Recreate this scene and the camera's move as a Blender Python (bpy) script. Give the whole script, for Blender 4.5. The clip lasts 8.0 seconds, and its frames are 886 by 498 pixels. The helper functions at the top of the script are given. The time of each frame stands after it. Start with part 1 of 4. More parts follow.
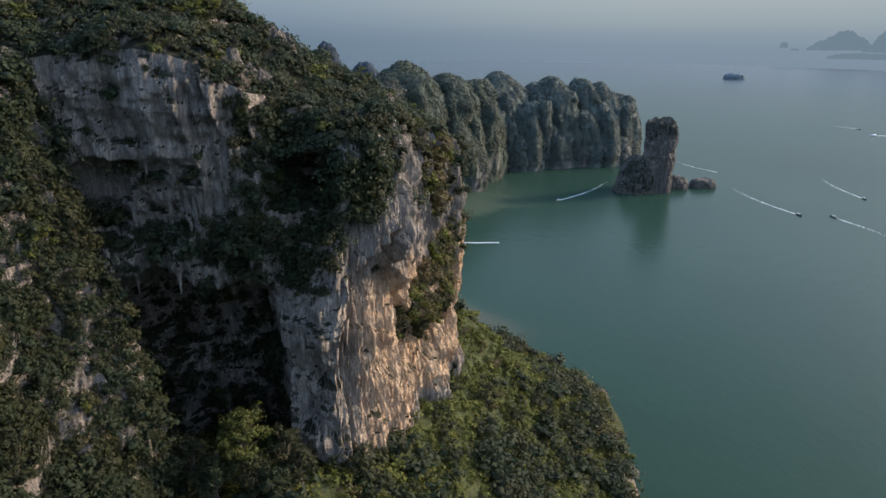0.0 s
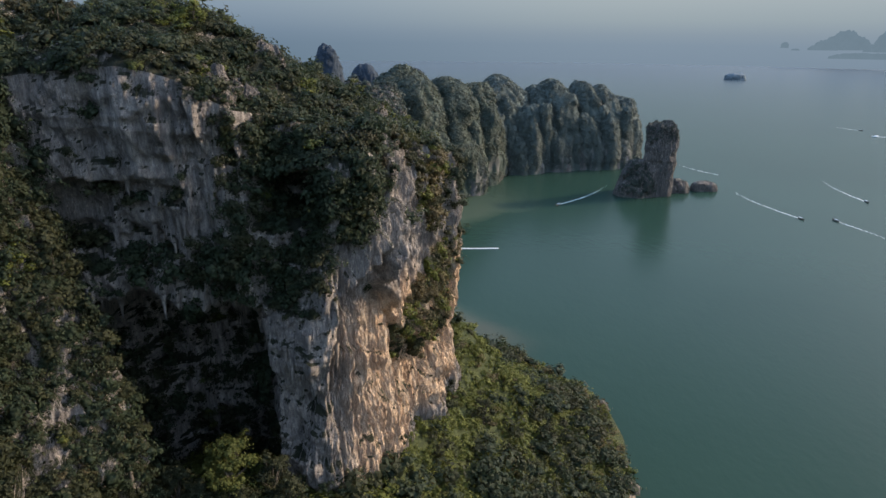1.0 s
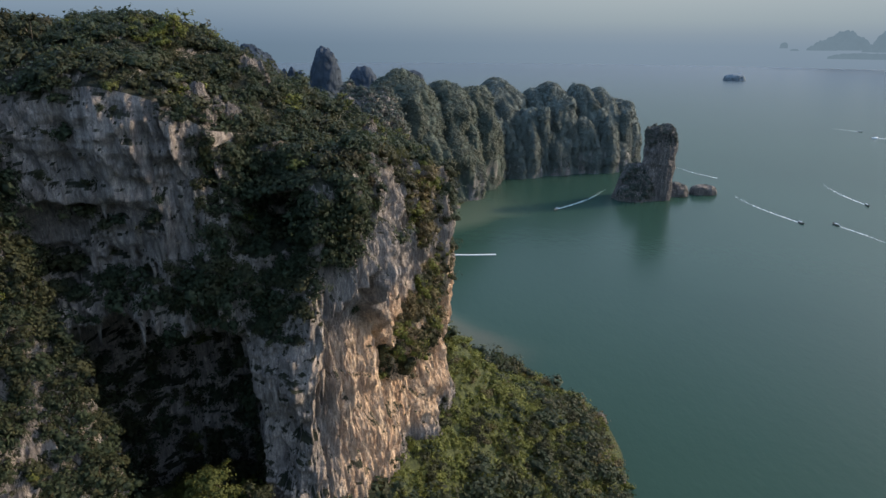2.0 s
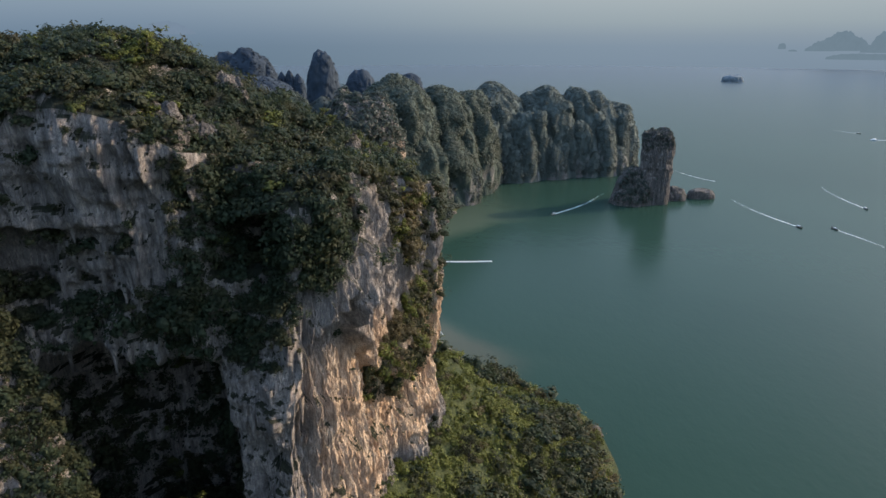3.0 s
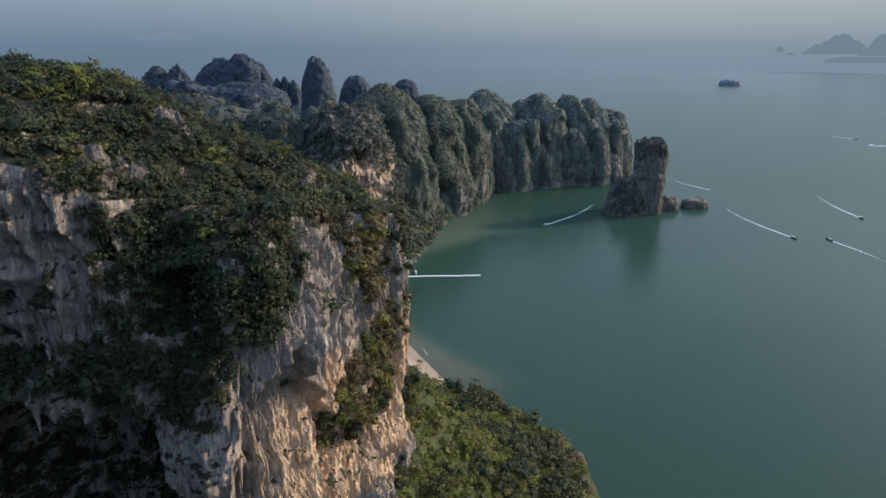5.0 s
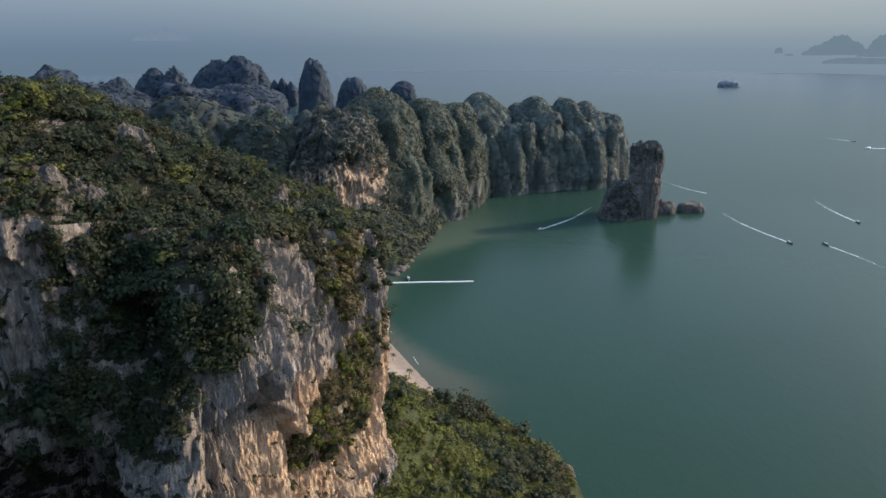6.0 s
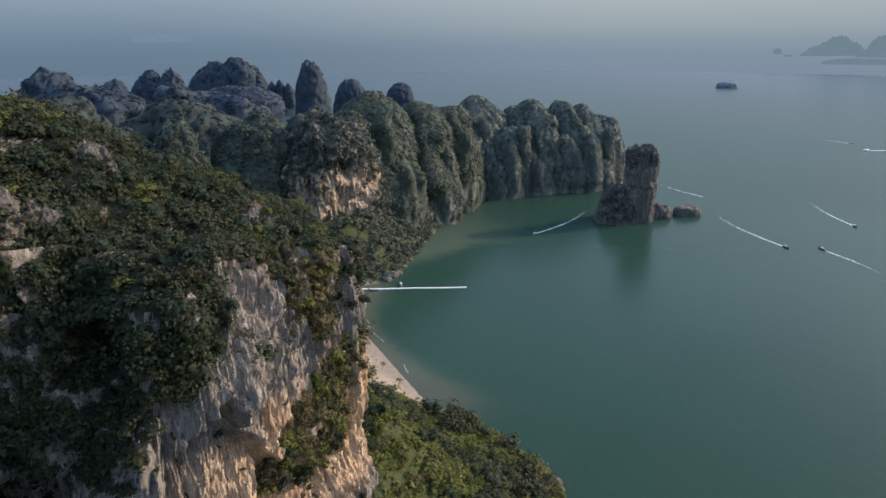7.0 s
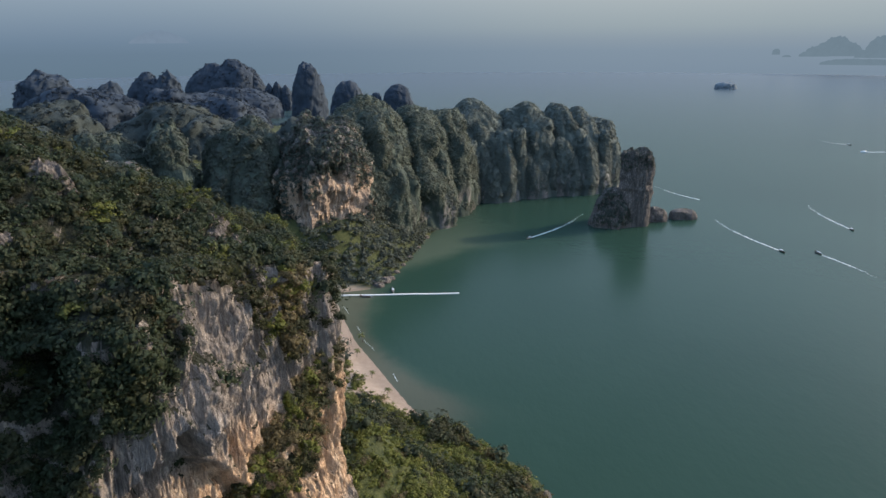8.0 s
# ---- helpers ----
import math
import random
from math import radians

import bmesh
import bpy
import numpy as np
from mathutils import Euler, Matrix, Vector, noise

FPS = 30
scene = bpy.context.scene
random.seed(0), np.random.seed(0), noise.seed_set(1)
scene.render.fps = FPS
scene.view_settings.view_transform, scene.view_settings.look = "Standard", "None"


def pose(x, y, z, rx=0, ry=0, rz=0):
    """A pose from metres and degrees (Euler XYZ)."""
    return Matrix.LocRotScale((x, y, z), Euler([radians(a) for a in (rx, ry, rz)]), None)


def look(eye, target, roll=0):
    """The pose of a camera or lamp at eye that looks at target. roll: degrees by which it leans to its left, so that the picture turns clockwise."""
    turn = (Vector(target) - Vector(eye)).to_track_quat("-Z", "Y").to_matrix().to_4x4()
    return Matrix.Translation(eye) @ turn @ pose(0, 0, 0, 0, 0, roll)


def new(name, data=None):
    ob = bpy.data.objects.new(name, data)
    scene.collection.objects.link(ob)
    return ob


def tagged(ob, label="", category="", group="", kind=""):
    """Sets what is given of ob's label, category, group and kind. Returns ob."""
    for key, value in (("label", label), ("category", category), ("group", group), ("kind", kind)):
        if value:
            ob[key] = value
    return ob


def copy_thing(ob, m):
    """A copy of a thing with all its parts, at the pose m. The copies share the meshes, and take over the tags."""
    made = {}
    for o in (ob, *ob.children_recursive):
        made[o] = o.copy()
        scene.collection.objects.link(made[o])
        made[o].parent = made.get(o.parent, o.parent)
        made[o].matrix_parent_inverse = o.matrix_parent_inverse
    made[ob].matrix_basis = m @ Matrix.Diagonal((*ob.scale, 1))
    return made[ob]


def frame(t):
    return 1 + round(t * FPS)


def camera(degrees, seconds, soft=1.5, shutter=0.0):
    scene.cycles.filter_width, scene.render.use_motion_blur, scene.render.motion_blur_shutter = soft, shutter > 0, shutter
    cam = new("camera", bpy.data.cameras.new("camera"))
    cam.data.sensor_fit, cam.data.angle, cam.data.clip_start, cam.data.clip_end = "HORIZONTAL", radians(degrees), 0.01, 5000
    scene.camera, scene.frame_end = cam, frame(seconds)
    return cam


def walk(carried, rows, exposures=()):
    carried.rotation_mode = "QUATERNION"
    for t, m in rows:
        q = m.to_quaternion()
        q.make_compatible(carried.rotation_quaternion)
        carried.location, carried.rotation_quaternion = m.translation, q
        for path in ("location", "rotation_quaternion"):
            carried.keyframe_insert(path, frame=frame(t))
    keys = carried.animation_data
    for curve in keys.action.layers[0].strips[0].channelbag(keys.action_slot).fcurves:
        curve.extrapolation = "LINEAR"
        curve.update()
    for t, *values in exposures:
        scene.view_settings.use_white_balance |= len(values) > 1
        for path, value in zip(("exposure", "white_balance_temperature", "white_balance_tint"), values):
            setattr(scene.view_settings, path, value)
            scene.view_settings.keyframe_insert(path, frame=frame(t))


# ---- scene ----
cam = camera(70.0, 8.0, soft=1.5)
# seconds, eye x y z, yaw, pitch, roll
ROWS = [
    (0, 0, 0, 180, -0, -18.726, -0.572),
    (0.5, 0.85, 3.15, 181.49, 0.03, -18.71, -0.482),
    (1, 1.78, 6.29, 182.98, 0.037, -18.681, -0.41),
    (1.5, 2.92, 9.36, 184.61, 0.021, -18.652, -0.345),
    (3, 8.07, 18.43, 189.04, -0.144, -18.449, 0.02),
    (3.5, 10.51, 21.32, 190.63, -0.179, -18.367, 0.084),
    (4, 13.16, 24.17, 192.19, -0.195, -18.288, 0.133),
    (4.5, 15.86, 27.17, 193.67, -0.212, -18.213, 0.182),
    (6, 24.91, 35.3, 198.12, -0.247, -18.11, 0.234),
    (6.5, 27.96, 38.11, 199.57, -0.266, -18.08, 0.249),
    (7, 31.02, 40.9, 200.95, -0.293, -18.062, 0.278),
    (7.5, 34.07, 43.92, 202.18, -0.314, -18.034, 0.315),
    (8, 37.37, 47.03, 203.42, -0.345, -18.013, 0.364),
]
walk(cam, [(t, pose(x, y, z, 90 + pitch, roll, yaw)) for t, x, y, z, yaw, pitch, roll in ROWS])

# ---- light ----
SUN_TO = Vector((0.905, 0.30, 0.41)).normalized()
sun_data = bpy.data.lights.new("sun", "SUN")
sun_data.energy, sun_data.angle, sun_data.color = 5.0, radians(0.6), (1.0, 0.80, 0.59)
sun = new("sun", sun_data)
sun.matrix_world = look((600, 300, 700), Vector((600, 300, 700)) - SUN_TO)

world = bpy.data.worlds.new("world")
scene.world = world
world.use_nodes = True
wn = world.node_tree.nodes
sky = wn.new("ShaderNodeTexSky")
sky.sky_type, sky.sun_disc = "NISHITA", False
sky.sun_elevation, sky.sun_rotation = math.asin(SUN_TO.z), math.atan2(SUN_TO.x, SUN_TO.y)
sky.air_density, sky.dust_density, sky.ozone_density, sky.altitude = 1.0, 1.2, 1.6, 100
SKY_STRENGTH = 0.15
wn["Background"].inputs["Strength"].default_value = SKY_STRENGTH
wl = world.node_tree.links
# a belt of sea haze along the horizon, paler on the sun's side
coord = wn.new("ShaderNodeTexCoord")
split = wn.new("ShaderNodeSeparateXYZ")
wl.new(coord.outputs["Generated"], split.inputs[0])


def sky_ramp(stops):
    up = wn.new("ShaderNodeMapRange")
    up.inputs["From Min"].default_value, up.inputs["From Max"].default_value = -0.05, 0.25
    wl.new(split.outputs[2], up.inputs["Value"])
    ramp = wn.new("ShaderNodeValToRGB")
    while len(ramp.color_ramp.elements) < len(stops):
        ramp.color_ramp.elements.new(0.5)
    for e, (height, colour) in zip(ramp.color_ramp.elements, stops):
        e.position, e.color = (height + 0.05) / 0.3, (*colour, 1)
    wl.new(up.outputs[0], ramp.inputs[0])
    return ramp.outputs[0]


def sky_mix(fac, a, b, mode="MIX"):
    m = wn.new("ShaderNodeMix")
    m.data_type, m.blend_type = "RGBA", mode
    for v, i in ((fac, 0), (a, 6), (b, 7)):
        if isinstance(v, tuple):
            m.inputs[i].default_value = (*v, 1)
        elif isinstance(v, float):
            m.inputs[i].default_value = v if i == 0 else (v, v, v, 1)
        else:
            wl.new(v, m.inputs[i])
    return m.outputs[2]


def sky_step(value, a, b):
    m = wn.new("ShaderNodeMapRange")
    m.interpolation_type = "SMOOTHSTEP"
    m.inputs["From Min"].default_value, m.inputs["From Max"].default_value = a, b
    wl.new(value, m.inputs["Value"])
    return m.outputs[0]


haze_left = sky_ramp([(-0.040, (0.103, 0.155, 0.209)), (-0.012, (0.110, 0.163, 0.223)), (0.003, (0.124, 0.180, 0.247)), (0.022, (0.152, 0.210, 0.278)), (0.065, (0.218, 0.280, 0.342)), (0.2, (0.25, 0.32, 0.40))])
haze_right = sky_ramp([(-0.040, (0.160, 0.214, 0.274)), (-0.012, (0.174, 0.229, 0.288)), (0.003, (0.201, 0.252, 0.301)), (0.022, (0.250, 0.300, 0.330)), (0.065, (0.322, 0.368, 0.388)), (0.2, (0.32, 0.39, 0.44))])
haze = sky_mix(sky_step(split.outputs[0], -0.48, 0.34), haze_left, haze_right)
haze = sky_mix(1.0, haze, 0.96 / SKY_STRENGTH, "MULTIPLY")
wl.new(sky_mix(sky_step(split.outputs[2], 0.14, 0.5), haze, sky_mix(1.0, sky.outputs[0], (4.2, 3.95, 3.75), "MULTIPLY")), wn["Background"].inputs["Color"])
scene.view_settings.exposure = 0.42


# ---- materials ----
class Nodes:
    """A short hand for node materials."""

    def __init__(self, name):
        self.mat = bpy.data.materials.new(name)
        self.mat.use_nodes = True
        self.tree = self.mat.node_tree
        self.bsdf = self.tree.nodes["Principled BSDF"]
        self.out = self.tree.nodes["Material Output"]

    def add(self, kind, **values):
        n = self.tree.nodes.new(kind)
        for k, v in values.items():
            setattr(n, k, v)
        return n

    def link(self, a, b):
        self.tree.links.new(a, b)

    def place(self, scale=(1, 1, 1), rot=(0, 0, 0)):
        g = self.add("ShaderNodeNewGeometry")
        m = self.add("ShaderNodeMapping")
        m.inputs["Scale"].default_value = scale
        m.inputs["Rotation"].default_value = rot
        self.link(g.outputs["Position"], m.inputs["Vector"])
        return m.outputs[0]

    def noise(self, scale=1.0, detail=6.0, rough=0.6, vec=None, dist=0.0):
        n = self.add("ShaderNodeTexNoise")
        n.inputs["Scale"].default_value, n.inputs["Detail"].default_value = scale, detail
        n.inputs["Roughness"].default_value, n.inputs["Distortion"].default_value = rough, dist
        self.link(vec if vec is not None else self.place(), n.inputs["Vector"])
        return n.outputs["Fac"]

    def ramp(self, fac, stops):
        r = self.add("ShaderNodeValToRGB")
        el = r.color_ramp.elements
        while len(el) < len(stops):
            el.new(0.5)
        for e, (p, c) in zip(el, stops):
            e.position = p
            e.color = (*c, 1) if len(c) == 3 else c
        self.link(fac, r.inputs[0])
        return r.outputs[0]

    def grey(self, fac, a, b):
        r = self.add("ShaderNodeMapRange")
        r.interpolation_type = "SMOOTHSTEP"
        r.inputs["From Min"].default_value, r.inputs["From Max"].default_value = a, b
        self.link(fac, r.inputs["Value"])
        return r.outputs[0]

    def mix(self, fac, a, b, mode="MIX"):
        m = self.add("ShaderNodeMix", data_type="RGBA", blend_type=mode)
        for v, i in ((fac, 0), (a, 6), (b, 7)):
            if isinstance(v, (int, float)):
                m.inputs[i].default_value = v
            elif isinstance(v, tuple):
                m.inputs[i].default_value = (*v, 1)
            else:
                self.link(v, m.inputs[i])
        return m.outputs[2]

    def math(self, op, a, b=0.0):
        m = self.add("ShaderNodeMath", operation=op)
        for v, i in ((a, 0), (b, 1)):
            if isinstance(v, (int, float)):
                m.inputs[i].default_value = v
            else:
                self.link(v, m.inputs[i])
        return m.outputs[0]

    def axis(self, i):
        g = self.add("ShaderNodeNewGeometry")
        s = self.add("ShaderNodeSeparateXYZ")
        self.link(g.outputs["Position"], s.inputs[0])
        return s.outputs[i]

    def bump(self, height, strength, distance):
        b = self.add("ShaderNodeBump")
        b.inputs["Strength"].default_value, b.inputs["Distance"].default_value = strength, distance
        self.link(height, b.inputs["Height"])
        self.link(b.outputs[0], self.bsdf.inputs["Normal"])

    def done(self, colour, rough=0.9, spec=0.3):
        if isinstance(colour, tuple):
            self.bsdf.inputs["Base Color"].default_value = (*colour, 1)
        else:
            self.link(colour, self.bsdf.inputs["Base Color"])
        self.bsdf.inputs["Roughness"].default_value = rough
        self.bsdf.inputs["Specular IOR Level"].default_value = spec
        return self.mat


def cover(n, col):
    """Moss, litter and low scrub wherever the rock lies flat enough to hold soil."""
    g = n.add("ShaderNodeNewGeometry")
    sep = n.add("ShaderNodeSeparateXYZ")
    n.link(g.outputs["Normal"], sep.inputs[0])
    moss = n.ramp(n.noise(0.5, 6, 0.7), [(0.3, (0.010, 0.013, 0.007)), (0.55, (0.020, 0.023, 0.011)), (0.75, (0.034, 0.033, 0.019))])
    flat = n.math("ADD", sep.outputs[2], n.math("MULTIPLY", n.noise(0.25, 5, 0.65), 0.5))
    return n.mix(n.grey(flat, 0.65, 0.87), col, moss)


def rock_material(name, ochre_low, ochre_high, pale=1.0, ochre=1.0, sunny=None, soot=0.24, grown=False):
    """Limestone: grey with upright drip stains, ochre where it broke off fresh between two heights."""
    n = Nodes(name)
    broad = n.noise(0.045, 5, 0.6)
    streak = n.noise(1.0, 7, 0.62, n.place((0.55, 0.55, 0.045)), 0.5)
    fine = n.noise(1.6, 9, 0.72)
    grey = n.ramp(streak, [(0.30, (0.096 * pale, 0.084 * pale, 0.076 * pale)), (0.46, (0.225 * pale, 0.196 * pale, 0.172 * pale)),
                           (0.56, (0.278 * pale, 0.242 * pale, 0.210 * pale)), (0.74, (0.405 * pale, 0.355 * pale, 0.305 * pale))])
    warm = n.ramp(n.noise(1.0, 7, 0.65, n.place((0.22, 0.22, 0.07)), 0.6),
                  [(0.26, (0.27, 0.165, 0.10)), (0.42, (0.62, 0.405, 0.245)), (0.6, (0.76, 0.56, 0.375)), (0.76, (0.80, 0.66, 0.50))])
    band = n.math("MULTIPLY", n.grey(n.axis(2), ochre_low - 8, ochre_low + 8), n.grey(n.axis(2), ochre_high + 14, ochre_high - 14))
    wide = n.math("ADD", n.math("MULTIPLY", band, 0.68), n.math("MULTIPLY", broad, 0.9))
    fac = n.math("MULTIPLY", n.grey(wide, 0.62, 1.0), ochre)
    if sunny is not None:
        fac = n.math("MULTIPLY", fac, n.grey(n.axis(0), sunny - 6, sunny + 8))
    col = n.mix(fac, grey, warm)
    col = n.mix(n.grey(fine, 0.36, 0.6), n.mix(soot, col, (0.05, 0.048, 0.045)), col)
    # broad hanging patches: dark algae, and shade painted on the near cliff's dark side
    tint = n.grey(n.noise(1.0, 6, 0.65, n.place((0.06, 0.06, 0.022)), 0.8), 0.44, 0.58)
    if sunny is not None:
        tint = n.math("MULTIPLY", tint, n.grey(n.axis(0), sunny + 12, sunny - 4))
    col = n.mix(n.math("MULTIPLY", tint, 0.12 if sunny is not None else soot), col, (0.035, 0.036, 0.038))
    drip = n.noise(1.0, 6, 0.7, n.place((1.9, 1.9, 0.13)), 0.8)
    col = n.mix(n.grey(drip, 0.38, 0.52), n.mix(0.44, col, (0.045, 0.041, 0.038)), col)
    grit = n.noise(4.2, 7, 0.78)
    col = n.mix(n.grey(grit, 0.38, 0.55), n.mix(0.34, col, (0.04, 0.036, 0.032)), col)
    comb = n.noise(1.0, 6, 0.7, n.place((1.1, 1.1, 0.34), (0.5, 0.3, 0)), 0.6)
    col = n.mix(n.grey(comb, 0.41, 0.53), n.mix(0.28, col, (0.055, 0.05, 0.046)), col)
    col = n.mix(n.math("MULTIPLY", n.grey(comb, 0.54, 0.68), 0.45), col, (0.60, 0.50, 0.39))
    col = cover(n, col) if grown else col
    n.bump(n.math("ADD", n.math("ADD", n.math("MULTIPLY", streak, 0.3), fine), n.math("ADD", comb, n.math("ADD", n.math("MULTIPLY", drip, 0.9), n.math("MULTIPLY", grit, 0.5)))), 1.0, 1.0)
    return n.done(col, 0.92, 0.25)


def mossy_material(name, low_tone, high_tone):
    """Limestone almost grown over with creepers, bare only in upright patches."""
    n = Nodes(name)
    stone = n.ramp(n.noise(1.0, 6, 0.65, n.place((0.2, 0.2, 0.03)), 0.4), [(0.3, (0.07, 0.066, 0.062)), (0.5, (0.14, 0.128, 0.118)), (0.75, (0.28, 0.25, 0.225))])
    moss = n.ramp(n.noise(0.22, 5, 0.65), [(0.3, low_tone), (0.7, high_tone)])
    bare = n.grey(n.noise(1.0, 5, 0.6, n.place((0.05, 0.05, 0.02)), 0.6), 0.50, 0.60)
    low = n.grey(n.axis(2), 50, 5)
    n.bump(n.noise(0.5, 6, 0.7), 0.8, 1.5)
    return n.done(n.mix(n.math("MULTIPLY", bare, low), moss, stone), 0.9, 0.2)


# headland rock is paled and blued for haze, hill rock blued a little
ROCK_MOSS = mossy_material("hazed_overgrown_limestone", (0.055, 0.069, 0.062), (0.067, 0.081, 0.070))
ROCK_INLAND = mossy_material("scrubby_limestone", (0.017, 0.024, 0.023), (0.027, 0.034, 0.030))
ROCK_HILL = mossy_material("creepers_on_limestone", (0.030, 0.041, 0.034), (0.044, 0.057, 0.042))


def leaf_material(name, dark, mid, light, dry, dry_part=0.62, sprigs=3.0):
    n = Nodes(name)
    g = n.add("ShaderNodeNewGeometry")
    tone = n.math("ADD", n.math("MULTIPLY", g.outputs["Random Per Island"], 0.2), n.math("MULTIPLY", n.noise(0.22, 3, 0.6), 0.8))
    col = n.ramp(tone, [(0.2, dark), (0.5, mid), (0.8, light)])
    col = n.mix(n.grey(n.noise(0.028, 4, 0.65), dry_part, dry_part + 0.13), col, dry)
    if sprigs:
        sprig = n.noise(sprigs, 4, 0.7)
        col = n.mix(n.grey(sprig, 0.32, 0.56), n.mix(0.5, col, (0.006, 0.008, 0.004)), col)
        n.bump(sprig, 0.6, 1.0 / sprigs)
    mat = n.done(col, 0.6, 0.18)
    t = n.add("ShaderNodeBsdfTranslucent")
    n.link(col, t.inputs["Color"])
    m = n.add("ShaderNodeMixShader")
    m.inputs[0].default_value = 0.42
    n.link(n.bsdf.outputs[0], m.inputs[1])
    n.link(t.outputs[0], m.inputs[2])
    n.link(m.outputs[0], n.out.inputs["Surface"])
    return mat


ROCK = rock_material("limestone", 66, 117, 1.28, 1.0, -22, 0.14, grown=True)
ROCK_FRESH = rock_material("broken_limestone", 8, 92, 0.95, 0.62, None, 0.4)
ROCK_DARK = rock_material("wet_limestone", 0, 1, 0.5, 0.1)
ROCK_STACK = rock_material("sea_stack_limestone", 2, 40, 0.5, 0.0, None, 0.5)
LEAF = leaf_material("leaves", (0.020, 0.023, 0.011), (0.036, 0.040, 0.018), (0.058, 0.060, 0.025), (0.068, 0.056, 0.031), 0.62)
LEAF_DEEP = leaf_material("deep_green_leaves", (0.017, 0.025, 0.014), (0.028, 0.040, 0.020), (0.046, 0.061, 0.028), (0.054, 0.056, 0.028), 0.66)
LEAF_DRY = leaf_material("dry_season_leaves", (0.060, 0.050, 0.028), (0.105, 0.086, 0.042), (0.145, 0.118, 0.056), (0.12, 0.085, 0.05), 0.6)
LEAF_SUN = leaf_material("talus_leaves", (0.048, 0.060, 0.016), (0.098, 0.110, 0.024), (0.160, 0.170, 0.036), (0.15, 0.122, 0.048), 0.62)
# the next five carry haze in their colour, greyer and bluer than near leaves
LEAF_FAR = leaf_material("hazed_headland_leaves", (0.069, 0.085, 0.076), (0.078, 0.094, 0.081), (0.088, 0.103, 0.083), (0.093, 0.101, 0.083), 0.64, 0)
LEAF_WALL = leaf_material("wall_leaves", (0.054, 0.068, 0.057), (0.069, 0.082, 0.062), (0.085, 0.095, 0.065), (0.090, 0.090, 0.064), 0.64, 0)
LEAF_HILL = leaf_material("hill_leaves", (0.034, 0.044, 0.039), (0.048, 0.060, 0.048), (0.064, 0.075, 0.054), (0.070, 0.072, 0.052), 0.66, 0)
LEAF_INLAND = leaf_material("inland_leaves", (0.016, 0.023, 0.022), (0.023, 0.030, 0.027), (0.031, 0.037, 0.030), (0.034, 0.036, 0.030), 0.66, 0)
LEAF_DIST = leaf_material("hazed_mountain_leaves", (0.0165, 0.0255, 0.036), (0.0185, 0.0275, 0.038), (0.020, 0.029, 0.040), (0.021, 0.029, 0.039), 0.7, 0)
LEAF_TREE = leaf_material("fresh_leaves", (0.046, 0.056, 0.016), (0.080, 0.090, 0.022), (0.120, 0.126, 0.034), (0.10, 0.094, 0.036), 0.7)


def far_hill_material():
    """Scrub over limestone, both base colours tinted blue-grey to stand for haze."""
    n = Nodes("hazed_scrub_over_limestone")
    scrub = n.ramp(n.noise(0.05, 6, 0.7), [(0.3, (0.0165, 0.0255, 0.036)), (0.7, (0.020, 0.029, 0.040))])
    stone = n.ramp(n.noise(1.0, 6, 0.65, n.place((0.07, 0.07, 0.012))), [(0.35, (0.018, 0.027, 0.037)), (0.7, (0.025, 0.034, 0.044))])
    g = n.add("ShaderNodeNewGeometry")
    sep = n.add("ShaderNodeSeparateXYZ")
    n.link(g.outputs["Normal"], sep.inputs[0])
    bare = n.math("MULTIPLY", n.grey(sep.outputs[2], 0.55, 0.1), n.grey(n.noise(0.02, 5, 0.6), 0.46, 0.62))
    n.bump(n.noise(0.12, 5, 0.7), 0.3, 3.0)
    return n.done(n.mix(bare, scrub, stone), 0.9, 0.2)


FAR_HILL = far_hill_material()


def bark_material():
    n = Nodes("bark")
    c = n.ramp(n.noise(2.0, 5, 0.6, n.place((1, 1, 0.2))), [(0.3, (0.05, 0.040, 0.030)), (0.7, (0.13, 0.112, 0.09))])
    return n.done(c, 0.9, 0.2)


BARK = bark_material()


def ground_material():
    n = Nodes("earth_and_sand")
    soil = n.ramp(n.noise(0.8, 7, 0.72), [(0.3, (0.014, 0.018, 0.007)), (0.52, (0.034, 0.041, 0.013)), (0.72, (0.066, 0.070, 0.022))])
    sand = n.ramp(n.noise(0.25, 6, 0.6), [(0.3, (0.20, 0.155, 0.115)), (0.7, (0.28, 0.225, 0.17))])
    low = n.math("MULTIPLY", n.grey(n.axis(2), 7.0, 4.2), n.math("MAXIMUM", n.math("MULTIPLY", n.grey(n.axis(1), 568, 556), n.grey(n.axis(1), 335, 352)), n.math("MULTIPLY", n.grey(n.axis(1), 238, 232), n.grey(n.axis(1), 204, 210))))
    wet = n.grey(n.axis(2), 0.5, 1.7)
    sand = n.mix(wet, n.mix(0.5, sand, (0.13, 0.095, 0.07)), sand)
    n.bump(n.noise(0.9, 6, 0.7), 0.8, 0.7)
    return n.done(n.mix(low, soil, sand), 0.92, 0.2)


GROUND = ground_material()


